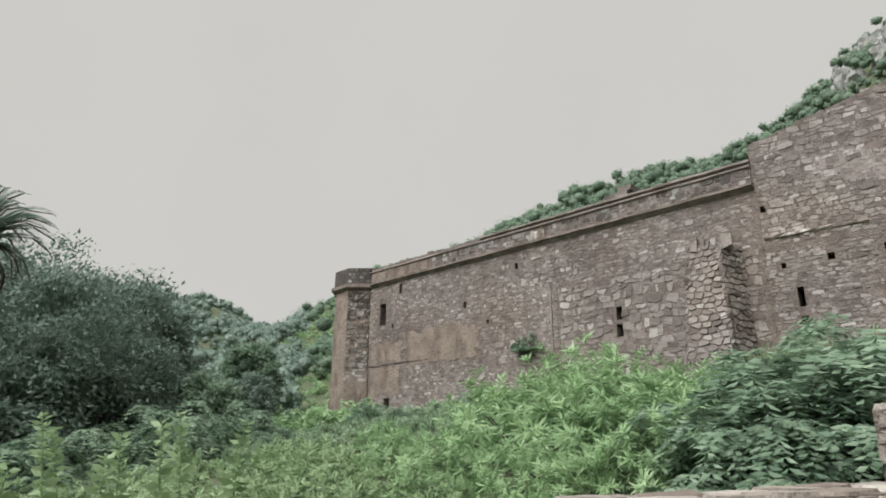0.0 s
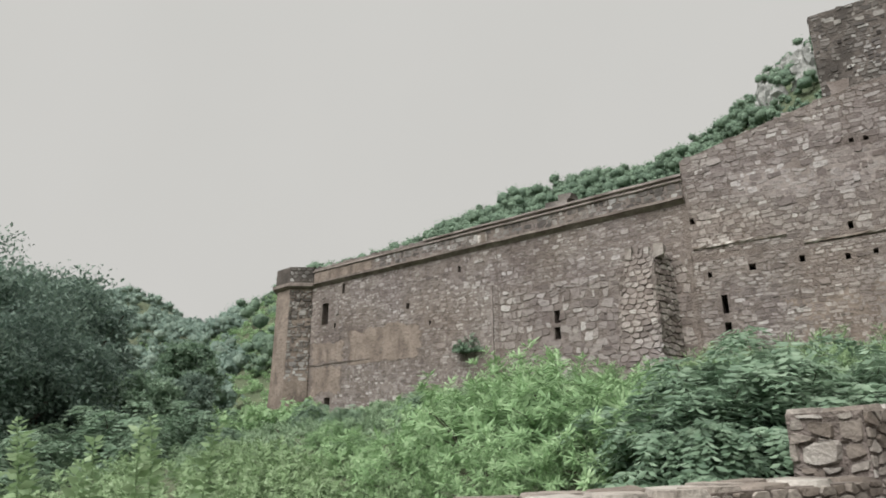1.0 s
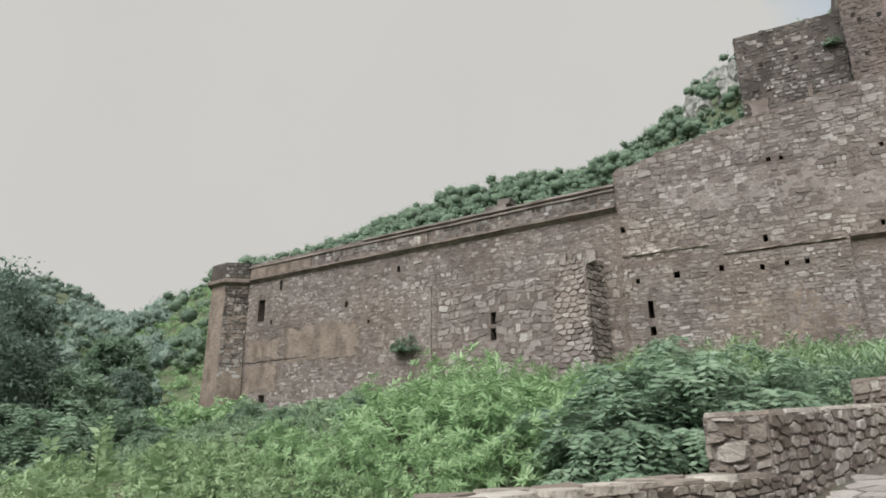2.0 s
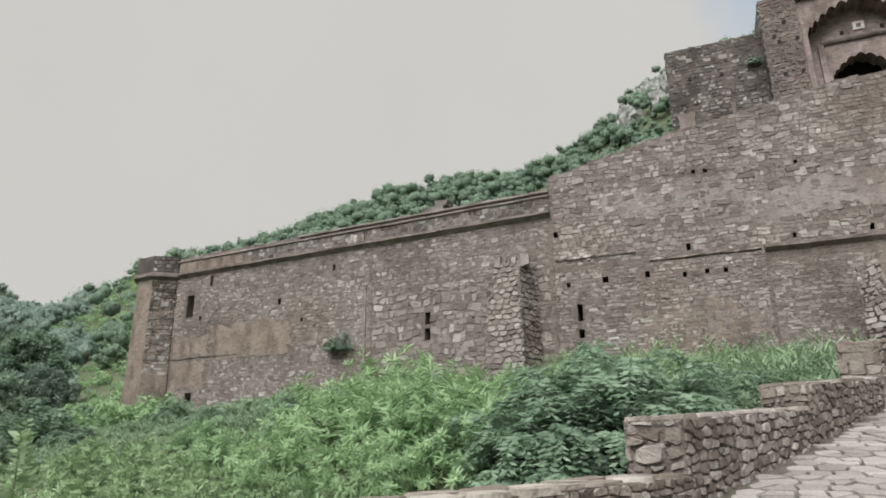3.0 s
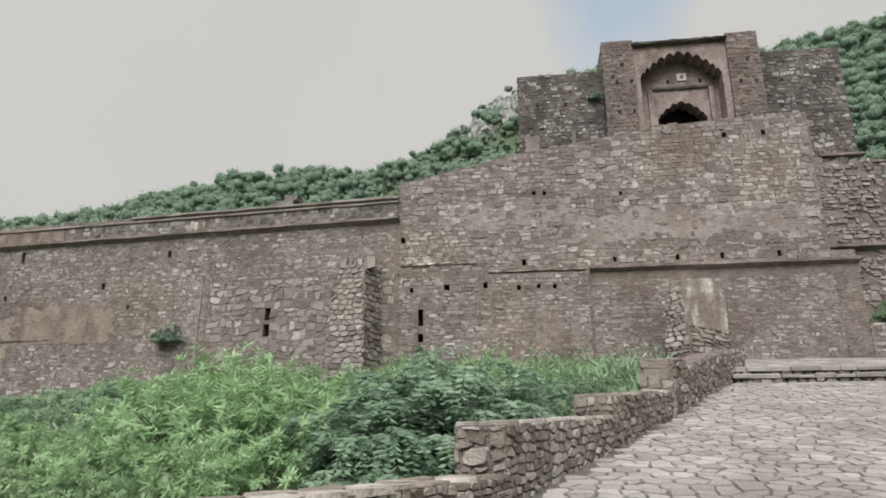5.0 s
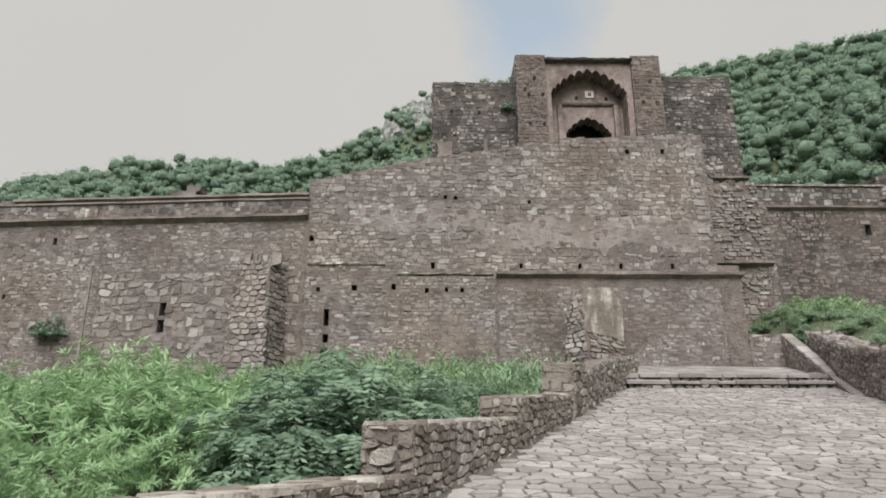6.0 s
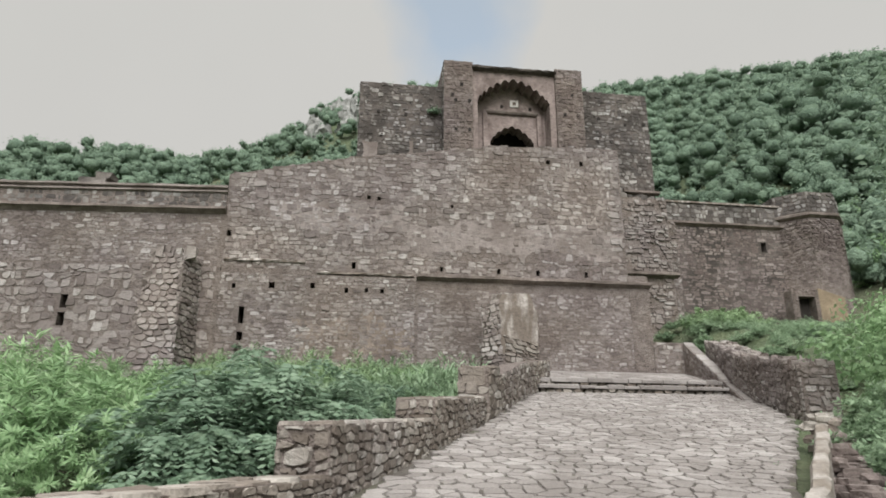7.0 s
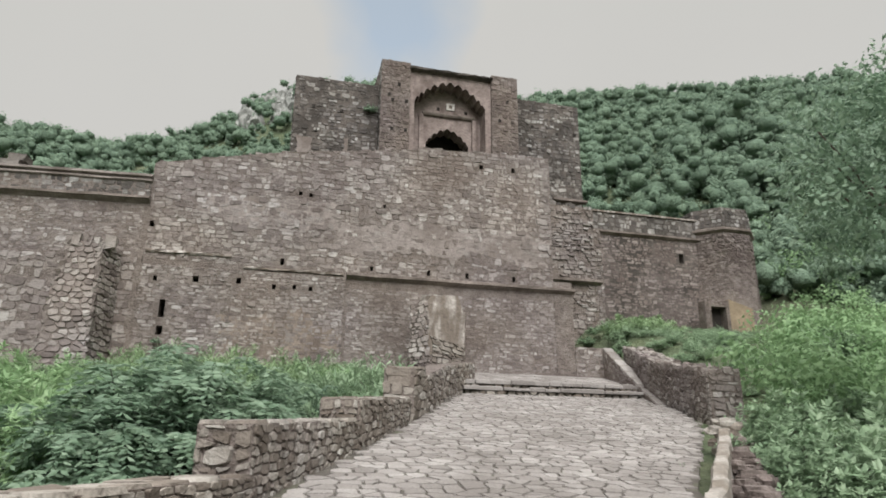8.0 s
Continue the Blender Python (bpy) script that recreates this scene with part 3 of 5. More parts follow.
drum(s, TC.x, TC.y, 8, TURN, [(1.42, 9.55), (1.4, 10.32)])
link_mesh("parapet", s.v, s.f, M_OLDMORTAR, tower)
for i in range(8):
    pl, w = face_of(TC.x, TC.y, 1.41, 8, TURN, i, 9.6)
    if w and (Vector(ring(TC.x, TC.y, 1.41, 8, TURN)[i]) - Vector((0, 0))).length < 31:
        lay_stones(tower, w, 0.7, 0.3, 0.17, pl, 700 + i, M_OLDSTONE, proud=0.03)
        pl, w = face_of(TC.x, TC.y, 1.37, 8, TURN, i, 3.2)
        if i == 5:
            # the one face that keeps its pale plaster
            q = [pl(u, v, d) for d in (-0.02, 0.025) for u, v in ((0.02, 0.2), (w - 0.02, 0.2), (w - 0.02, 4.9), (0.02, 5.0))]
            link_mesh("plaster_face", q, [(4, 5, 6, 7), (0, 1, 5, 4), (1, 2, 6, 5), (2, 3, 7, 6), (3, 0, 4, 7)], M_TOWERFACE, tower, "pale weathered plaster")
        lay_stones(tower, w, 6.0, 0.26, 0.13, pl, 720 + i, M_OLDSTONE if i != 5 else M_STONE, keep=(lambda u, v: 0.85) if i != 5 else (lambda u, v: 0.85 if v > 5.0 else 0.0), proud=0.025, laid=courses)

# ---- patches and buttresses of the long wall ----
def patch(name, m, x0, x1, z0, z1, y, material, parent, seed, ragged=0.18):
    """A thin plaster skin with a ragged outline on a wall."""
    rng = random.Random(seed)
    n = 72
    pts = []
    for i in range(n):
        a = 2 * math.pi * i / n
        c, q = math.cos(a), math.sin(a)
        k = 1 / max(abs(c), abs(q))
        w = 1.6 * ragged * noise.noise(Vector((c * 2.2, q * 2.2, seed))) + rng.uniform(-0.35, 0.35) * ragged
        pts.append(((x0 + x1) / 2 + ((x1 - x0) / 2 + w) * max(-1, min(1, c * k * 0.97)), (z0 + z1) / 2 + ((z1 - z0) / 2 + w) * max(-1, min(1, q * k * 0.97))))
    vs = [m @ Vector((x, -y, z)) for x, z in pts] + [m @ Vector((x, 0.01, z)) for x, z in pts]
    fs = [tuple(range(n))] + [(i, i + n, (i + 1) % n + n, (i + 1) % n) for i in range(n)]
    return link_mesh(name, vs, fs, material, parent)


patch("plaster_patch", MA, -14.9, -10.8, 5.5, 6.95, 0.012, M_PLASTER, wall_a, 3, 0.22)
patch("plaster_patch", MA, -17.2, -15.2, 5.75, 6.6, 0.012, M_PLASTER, wall_a, 4, 0.2)
patch("plaster_patch", MA, -17.2, -15.3, 4.35, 5.55, 0.012, M_PLASTER, wall_a, 5, 0.2)
bar("ledge", [(0.0, 5.62), (-0.035, 5.64), (-0.035, 5.69), (0.0, 5.7)], -17.4, -13.6, MA, M_CORNICE, wall_a)
s = Soup()
s.box(-7.4, -7.32, -0.06, 0.05, 4.0, 7.8, MA, 0.015)
link_mesh("pilaster_strip", s.v, s.f, M_PINK, wall_a)
s = Soup()
s.box(-7.9, -7.45, -0.09, 0.05, 9.56, 9.86, MA, 0.015)
link_mesh("pale_block", s.v, s.f, M_WHITE, wall_a, "pale dressed stone block")
holed_wall("rough_facing", -7.05, 0.04, 3.0, lambda x: 7.55, [h for h in A_HOLES if h[0] > -7 and h[3] < 7.5], 0.06, MA @ Matrix.Translation((0, -0.06, 0)), M_MORTAR, "", depth=0.06, parent=wall_a, back=False)

# battered buttress between the two stretches
s = Soup()
b0, b1 = [(-6.4, 18.35), (-4.92, 18.35), (-4.6, 20.12), (-6.6, 20.12)], [(-6.02, 19.3), (-5.16, 19.25), (-4.74, 20.12), (-6.2, 20.12)]
s.add([(x - (0.12 if i in (1, 2) else 0), y, 2.5) for i, (x, y) in enumerate(b0)] + [(x - (0.12 if i in (1, 2) else 0), y, 7.62 + (0.12, -0.05, 0.16, 0.22)[i]) for i, (x, y) in enumerate(b1)], [(0, 1, 5, 4), (1, 2, 6, 5), (2, 3, 7, 6), (3, 0, 4, 7), (4, 5, 6, 7), (3, 2, 1, 0)])
butt = link_mesh("buttress", s.v, s.f, M_MORTAR, label="battered rubble stone buttress against the fort wall", category="buttress")


def slanted(a, b, c, d):
    """place() on a four-cornered face a b (bottom) c d (top), for u and v from 0 to 1."""
    a, b, c, d = map(Vector, (a, b, c, d))
    nrm = (b - a).cross(d - a).normalized()
    return lambda w, h: (lambda u, v, o: (a + (b - a) * (u / w)) * (1 - v / h) + (d + (c - d) * (u / w)) * (v / h) + nrm * o)


def face_stones(parent, a, b, c, d, sx, sz, seed, material, **kw):
    w = ((Vector(b) - Vector(a)).length + (Vector(c) - Vector(d)).length) / 2
    h = ((Vector(d) - Vector(a)).length + (Vector(c) - Vector(b)).length) / 2
    lay_stones(parent, w, h, sx, sz, slanted(a, b, c, d)(w, h), seed, material, **kw)


f0, f1 = [(x, y, 2.5) for x, y in b0], [(x, y, 7.66) for x, y in b1]
rngq = random.Random(34)
for e, (lo_, hi_) in enumerate(((f0[0], f1[0]), (f0[1], f1[1]))):
    for i in range(26):
        c = Vector(lo_).lerp(Vector(hi_), 0.28 + 0.72 * i / 25)
        s = Soup()
        w_ = rngq.uniform(0.06, 0.13)
        s.box(c.x - w_, c.x + w_ * 0.4, c.y - 0.03, c.y + 0.25, c.z - 0.08, c.z + rngq.uniform(0.03, 0.1), None, 0.05, rngq)
        link_mesh("quoin_stone", s.v, s.f, M_STONE, butt)
for i in range(22):
    s = Soup()
    x_, y_, w_ = rngq.uniform(-6.0, -4.9), rngq.uniform(19.3, 20.0), rngq.uniform(0.07, 0.16)
    s.box(x_ - w_, x_ + w_, y_ - w_, y_ + w_, 7.5, 7.72 + rngq.uniform(0.0, 0.24), None, 0.06, rngq)
    link_mesh("top_stone", s.v, s.f, M_STONE, butt)
face_stones(butt, f0[0], f0[1], f1[1], f1[0], 0.32, 0.18, 31, M_STONE, jit=0.45, gap=0.014, proud=0.08, rough=0.12, singles=120)
face_stones(butt, f0[1], f0[2], f1[2], f1[1], 0.32, 0.18, 32, M_STONE, jit=0.45, gap=0.014, proud=0.08, rough=0.12, singles=100)
face_stones(butt, f0[3], f0[0], f1[0], f1[3], 0.32, 0.18, 33, M_STONE, jit=0.45, gap=0.014, proud=0.08, rough=0.12)
# ---- stone facing of the long wall ----
okA = clear_of(A_HOLES)


def keep_a(x, z):
    if not okA(x, z):
        return 0
    if -15.0 < x < -10.8 and 5.5 < z < 6.9 or x < -15.2 and 4.3 < z < 6.6:
        return 0.06
    n = noise.noise(Vector((x * 0.35, z * 0.5, 3)))
    return 0.86 + 0.4 * n if z < 8.3 else 0.7 + 0.5 * n


lay_stones(wall_a, 10.4, 6.3, 0.23, 0.092, on_face(MA, -17.5, 3.0), 41, M_STONE, keep=lambda u, v: keep_a(u - 17.5, v + 3.0), proud=0.016, gap=0.012, laid=courses, rough=0.15, top=0.88)
lay_stones(wall_a, 7.0, 1.7, 0.23, 0.092, on_face(MA, -7.1, 7.57), 42, M_STONE, keep=lambda u, v: keep_a(u - 7.1, v + 7.57), proud=0.016, gap=0.012, laid=courses, rough=0.15, top=0.88)
okR = clear_of(A_HOLES, -7.0, 3.2)
ROUGH = MA @ Matrix.Translation((0, -0.06, 0))
lay_stones(wall_a, 6.9, 4.3, 0.34, 0.205, on_face(ROUGH, -7.0, 3.2), 43, M_STONE, keep=lambda u, v: 0.97 if okR(u, v) else 0, proud=0.04, gap=0.018, singles=220, jit=0.5, rough=0.14, top=0.86, laid=courses)
lay_stones(wall_a, 17.4, 0.5, 0.25, 0.15, on_face(MA @ Matrix.Translation((0, -0.03, 0)), -17.4, 9.54), 44, M_OLDSTONE, keep=lambda u, v: 0.9 if u > 4 else 0.0, proud=0.025, gap=0.015, laid=courses, rough=0.15, top=0.88)
lay_stones(wall_a, 17.5, 0.5, 0.3, 0.2, lambda u, v, d: MA @ Vector((-17.5 + u, 0.0 + v, 10.24 + d)), 45, M_OLDSTONE, proud=0.13, gap=0.02, jit=0.42)
s = Soup()
for i, (x, w) in enumerate(((-4.55, 0.9), (-4.2, 0.5))):
    s.box(x - w / 2, x + w / 2, 0.1, 0.6, 10.3 + 0.2 * i, 10.52 + 0.2 * i, MA, 0.04)
link_mesh("rubble_heap", s.v, s.f, M_OLDSTONE, wall_a)

# ---- mouldings and facing of the high wall ----
bar("cornice", [(0.0, 7.28), (-0.06, 7.31), (-0.18, 7.38), (-0.18, 7.47), (0.0, 7.52)], 2.2, 10.45, MB, M_CORNICE, wall_b)
bar("ledge", [(0.0, 7.36), (-0.09, 7.39), (-0.09, 7.44), (0.0, 7.47)], -1.1, 2.1, MB, M_WHITE, wall_b, cuts=14, wob=0.02)
bar("ledge", [(0.0, 7.68), (-0.07, 7.73), (-0.07, 7.78), (0.0, 7.82)], -4.1, -1.5, MB, M_WHITE, wall_b, cuts=14, wob=0.02)
holed_wall("lower_facing", -4.2, 2.2, 2.5, lambda x: 7.33, [h for h in B_HOLES if h[1] < 2.2 and h[3] < 7.3], 0.05, MB @ Matrix.Translation((0, -0.05, 0)), M_MORTAR, "", depth=0.05, parent=wall_b, back=False)
okB = clear_of(B_HOLES)


def keep_b(x, z):
    if not okB(x, z) or z > lerp_table(TOP_B, x) - 0.06:
        return 0
    n = noise.noise(Vector((x * 0.4, z * 0.6, 7)))
    if 8.0 < z < 9.6 and x > 2.5:
        return 0.5 + 0.5 * n
    return 0.93 + 0.3 * n


LOW = MB @ Matrix.Translation((0, -0.05, 0))
lay_stones(wall_b, 13.8, 5.2, 0.25, 0.118, on_face(MB, -4.15, 7.5), 51, M_STONE, jit=0.45, keep=lambda u, v: keep_b(u - 4.15, v + 7.5), proud=0.022, gap=0.011, singles=300, single_box=(5, 9, 0, 3), laid=courses, rough=0.12, top=0.9)
lay_stones(wall_b, 6.3, 3.8, 0.23, 0.09, on_face(LOW, -4.15, 3.5), 52, M_STONE, keep=lambda u, v: keep_b(u - 4.15, v + 3.5), proud=0.02, gap=0.011, laid=courses, rough=0.15, top=0.88)
lay_stones(wall_b, 8.1, 3.7, 0.23, 0.08, on_face(MB, 2.25, 3.55), 53, M_STONE, keep=lambda u, v: keep_b(u + 2.25, v + 3.55) * (0.0 if v > 3.45 else 0.95), proud=0.014, gap=0.008, laid=courses, rough=0.15, top=0.88)
lay_stones(wall_b, 13.9, 0.6, 0.32, 0.2, lambda u, v, d: Vector((-4.2 + u, 20.0 + v, lerp_table(TOP_B, -4.2 + u) + d - 0.03)), 54, M_STONE, proud=0.09, gap=0.02)
face_stones(wall_b, (9.68, 20, 7.5), (9.68, 21.5, 7.5), (9.68, 21.5, 12.4), (9.68, 20, 12.4), 0.3, 0.2, 55, M_OLDSTONE, proud=0.04)
face_stones(wall_b, (10.4, 20, 3.5), (10.4, 21.5, 3.5), (10.4, 21.5, 7.4), (10.4, 20, 7.4), 0.3, 0.18, 56, M_STONE, proud=0.03)
s = Soup()
for i in range(40):
    x = random.uniform(-4.1, 9.5)
    s.box(x, x + random.uniform(0.2, 0.4), 20.05, 20.5, lerp_table(TOP_B, x) - 0.05, lerp_table(TOP_B, x) + random.uniform(0.02, 0.1), None, 0.03)
link_mesh("loose_coping", s.v, s.f, M_STONE, wall_b)

lay_stones(wall_b, 13.8, 5.0, 0.35, 0.18, on_face(MB, -4.15, 7.55), 151, M_STONE, keep=lambda u, v: 0.2 * (keep_b(u - 4.15, v + 7.55) > 0), proud=0.05, gap=0.05, rough=0.16, laid=courses)
lay_stones(wall_b, 6.2, 3.6, 0.34, 0.17, on_face(LOW, -4.15, 3.6), 152, M_STONE, keep=lambda u, v: 0.16 * (keep_b(u - 4.15, v + 3.6) > 0), proud=0.05, gap=0.05, rough=0.16, laid=courses)
lay_stones(wall_a, 10.3, 6.0, 0.32, 0.15, on_face(MA, -17.4, 3.2), 153, M_STONE, keep=lambda u, v: 0.13 * (keep_a(u - 17.4, v + 3.2) > 0.1), proud=0.045, gap=0.05, rough=0.16, laid=courses)
patch("worn_render", MB, 1.6, 9.55, 8.35, 9.5, 0.006, M_PINK, wall_b, 57, 0.45)
patch("worn_render", MB, -2.6, 1.8, 8.9, 9.9, 0.005, M_PINK, wall_b, 58, 0.4)
patch("worn_render", LOW, -1.6, 2.0, 4.6, 5.9, 0.005, M_PLASTER, wall_b, 59, 0.4)

# ---- broken limewashed pillar where the ramp wall meets the high wall ----
pillar = tagged(new("broken_pillar"), "broken stone pillar with streaked flaking limewash", "pillar")
s = Soup()
s.box(4.35, 5.92, 18.71, 20.0, 3.0, 4.7, None, 0.01)
link_mesh("base", s.v, s.f, M_MORTAR, pillar)
s = Soup()
s.box(4.45, 5.95, 18.71, 20.0, 4.71, 6.1, None, 0.01)
s.add([(4.5, 18.72, 6.05), (5.92, 18.72, 6.05), (5.92, 20, 6.05), (4.5, 20, 6.05), (4.85, 18.78, 6.62), (5.75, 18.76, 6.66), (5.7, 20, 6.95), (4.8, 20, 6.9)], [(0, 1, 5, 4), (1, 2, 6, 5), (2, 3, 7, 6), (3, 0, 4, 7), (4, 5, 6, 7)])
link_mesh("limewashed_top", s.v, s.f, M_WHITE, pillar)
face_stones(pillar, (4.1, 18.6, 3.2), (4.9, 18.66, 3.2), (4.72, 18.7, 6.5), (4.15, 18.7, 6.25), 0.24, 0.13, 61, M_STONE, proud=0.045, laid=courses, singles=60)
face_stones(pillar, (4.9, 18.66, 3.2), (5.95, 18.66, 3.2), (5.92, 18.68, 5.0), (4.85, 18.68, 5.3), 0.26, 0.11, 62, M_RED, proud=0.045, laid=courses, singles=60)
face_stones(pillar, (5.96, 18.65, 3.2), (5.96, 20, 3.2), (5.95, 20, 6.3), (5.95, 18.7, 5.9), 0.28, 0.16, 63, M_RED, proud=0.05)

# ---- landing, steps ----
landing = tagged(new("landing"), "stone landing with two worn steps at the top of the ramp", "landing", kind="structure")
s = Soup()
s.add([(5.4, 17.0, 3.0), (11.3, 17.0, 3.0), (11.4, 20.0, 3.0), (5.9, 20.0, 3.0), (5.4, 17.3, 3.7), (11.3, 17.3, 3.7), (11.4, 20.0, 4.36), (5.9, 20.0, 4.36)], [(0, 1, 5, 4), (1, 2, 6, 5), (2, 3, 7, 6), (3, 0, 4, 7), (4, 5, 6, 7)])
link_mesh("landing_bed", s.v, s.f, M_PAVE, landing)


def slab_row(parent, x0, x1, y0, y1, z0, z1, seed, name, material):
    rng = random.Random(seed)
    x = x0
    while x < x1 - 0.2:
        w = min(rng.uniform(0.3, 0.75), x1 - x)
        s = Soup()
        e = 0.025
        za = z1 + rng.uniform(-0.03, 0.025)
        yb = y0 + rng.uniform(-0.06, 0.05)
        s.add([(x, yb, z0), (x + w - 0.015, yb, z0), (x + w - 0.015, y1, z0), (x, y1, z0), (x, yb, za - e), (x + w - 0.015, yb, za - e), (x + w - 0.015, y1, za), (x, y1, za), (x + e, yb + e, za), (x + w - 0.015 - e, yb + e, za)],
              [(0, 1, 5, 4), (1, 2, 6, 5), (2, 3, 7, 6), (3, 0, 4, 7), (4, 5, 9, 8), (8, 9, 6, 7), (4, 8, 7), (5, 6, 9)])
        link_mesh(name, s.v, s.f, material, parent)
        x += w


slab_row(landing, 5.25, 11.35, 16.4, 17.05, 3.45, 3.55, 71, "step_slab", M_PAVE)
slab_row(landing, 5.45, 11.1, 16.95, 17.6, 3.68, 3.8, 72, "step_slab", M_PAVE)
s = Soup()
s.box(5.3, 11.3, 16.5, 17.2, 2.9, 3.46)
s.box(5.5, 11.05, 17.05, 17.5, 2.9, 3.69)
link_mesh("riser_core", s.v, s.f, M_JOINT, landing)

face_stones(landing, (5.3, 16.5, 3.3), (11.3, 16.5, 3.3), (11.3, 16.5, 3.46), (5.3, 16.5, 3.46), 0.26, 0.16, 76, M_RED, proud=0.1, gap=0.02)
face_stones(landing, (5.5, 17.05, 3.54), (11.05, 17.05, 3.54), (11.05, 17.05, 3.7), (5.5, 17.05, 3.7), 0.26, 0.16, 77, M_RED, proud=0.1, gap=0.02)
back_wall = holed_wall("wall_landing", 10.4, 11.75, 2.5, lambda x: 5.4, [], 0.6, Matrix.Translation((0, 19.95, 0)), M_MORTAR, "low rubble wall closing the landing")
lay_stones(back_wall, 1.35, 1.7, 0.24, 0.11, on_face(Matrix.Translation((0, 19.95, 0)), 10.4, 3.7), 74, M_STONE, proud=0.02, gap=0.01, laid=courses, rough=0.15, top=0.88)

# ---- parapets of the ramp ----
def parapet(name, pts, thick, side, base, seed, label, coping=True, sx=0.17, sz=0.1, singles=220, material=None, slab=(0.5, 0.34, 0.035)):
    """A low rubble wall along pts (x, y, top z); side is -1 when its body lies to the left of the way up."""
    ob = tagged(new(name), label, "parapet wall")
    material = material or M_RED
    for k, (p, q) in enumerate(zip(pts, pts[1:])):
        a, b = Vector(p), Vector(q)
        d = (b - a).to_2d().normalized()
        off = Vector((-d.y, d.x, 0)) * (-side) * thick
        za, zb = base(a.y) - 0.4, base(b.y) - 0.4
        lo = [Vector((a.x, a.y, za)), Vector((b.x, b.y, zb)), Vector((b.x, b.y, zb)) + off, Vector((a.x, a.y, za)) + off]
        up = [a.copy(), b.copy(), b + off, a + off]
        link_mesh("wall_core", lo + up, [(0, 1, 5, 4), (1, 2, 6, 5), (2, 3, 7, 6), (3, 0, 4, 7), (4, 5, 6, 7)], M_MORTAR, ob)
        b0, b1 = Vector((a.x, a.y, base(a.y) - 0.05)), Vector((b.x, b.y, base(b.y) - 0.05))
        near = (b0, b1, b, a) if side < 0 else (b1, b0, a, b)
        face_stones(ob, *near, sx, sz, seed + k, material, proud=0.05, gap=0.017, singles=singles, rough=0.09, jit=0.44, top=0.9)
        end = [lo[3] * 1, lo[0] * 1, up[0], up[3]]
        end[0], end[1] = Vector((end[0].x, end[0].y, base(a.y) - 0.05)), Vector((end[1].x, end[1].y, base(a.y) - 0.05))
        if side > 0:
            end = [end[1], end[0], end[3], end[2]]
        face_stones(ob, *end, sx * 1.25, sz, seed + 40 + k, material, proud=0.07, gap=0.022, rough=0.12, laid=courses, singles=40)
        if coping:
            w, n = (b - a).length, off.normalized()
            ex = (b - a).normalized()
            lay_stones(ob, w, thick + 0.06, slab[0], slab[1], (lambda a, ex, n: lambda u, v, o: a + ex * u + n * (v - 0.03) + Vector((0, 0, o + 0.01)))(a, ex, n), seed + 80 + k, material, proud=slab[2], gap=0.01, singles=60, name="coping_stone", rough=0.08)
    return ob


def le(y, z):
    return (left_edge(y), y, z)


parapet("ramp_parapet", [le(-6, 0.1), le(-1.0, 0.8), le(2.2, 1.38), le(5.6, 1.47)], 0.6, -1, ramp_z, 101, "low rubble parapet with flat coping stones beside the ramp")
parapet("ramp_parapet", [le(5.52, 1.97), le(6.4, 2.03), le(8.3, 2.16)], 0.62, -1, ramp_z, 201, "stepped rubble parapet with a broken end beside the ramp")
parapet("ramp_parapet", [le(8.3, 2.46), le(12.3, 2.83)], 0.6, -1, ramp_z, 301, "stepped rubble parapet with plastered coping beside the ramp")
parapet("ramp_parapet", [le(11.1, 3.3), le(12.3, 3.44)], 0.6, -1, ramp_z, 401, "square dressed stone pier on the ramp parapet", sx=0.55, sz=0.17)
parapet("ramp_parapet", [le(12.25, 3.28), le(14.8, 3.88), le(18.4, 4.5)], 0.5, -1, ramp_z, 501, "brown rubble wall rising beside the top of the ramp", coping=False, sx=0.22, sz=0.13)
# right-hand side
rb = lambda y: lerp_table([(5, 1.1), (11.8, 2.35), (16.4, 3.3), (20, 4.3)], y)
parapet("ramp_side_wall", [(9.9, 12.0, 3.6), (10.75, 15.4, 4.2), (11.9, 19.3, 5.3)], 0.75, 1, rb, 601, "dry rubble side wall with a squared end beside the ramp", coping=True, sx=0.22, sz=0.12, material=M_STONE, slab=(0.27, 0.22, 0.16))
string = tagged(new("sloping_string"), "smooth sloping stone string beside the landing", "stair string")
s = Soup()
for p, q in (((10.35, 15.0, 3.06), (11.0, 16.9, 3.72)), ((11.0, 16.9, 3.74), (11.45, 20.0, 5.42))):
    (xa, ya, za), (xb, yb, zb) = p, q
    s.add([(xa, ya, za - 0.8), (xb, yb, zb - 1.5), (xb + 0.38, yb, zb - 1.5), (xa + 0.38, ya, za - 0.8), (xa, ya, za), (xb, yb, zb), (xb + 0.38, yb, zb), (xa + 0.38, ya, za)], [(0, 1, 5, 4), (1, 2, 6, 5), (2, 3, 7, 6), (3, 0, 4, 7), (4, 5, 6, 7)])
link_mesh("string_core", s.v, s.f, M_MORTAR, string)
face_stones(string, (11.46, 20.0, 4.3), (11.0, 16.9, 3.6), (11.0, 16.9, 3.7), (11.46, 20.0, 5.38), 0.24, 0.13, 665, M_STONE, proud=0.03)
for k, (p, q) in enumerate((((10.33, 14.98, 3.06), (10.98, 16.9, 3.72)), ((10.98, 16.9, 3.74), (11.43, 20.0, 5.42)))):
    a, b = Vector(p), Vector(q)
    lay_stones(string, (b - a).length, 0.42, 0.55, 0.42, (lambda a, ex: lambda u, v, o: a + ex * u + Vector((v, 0, o)))(a, (b - a).normalized()), 660 + k, M_PAVE, proud=0.045, gap=0.008, singles=30, name="coping_slab", jit=0.12, rough=0.05)
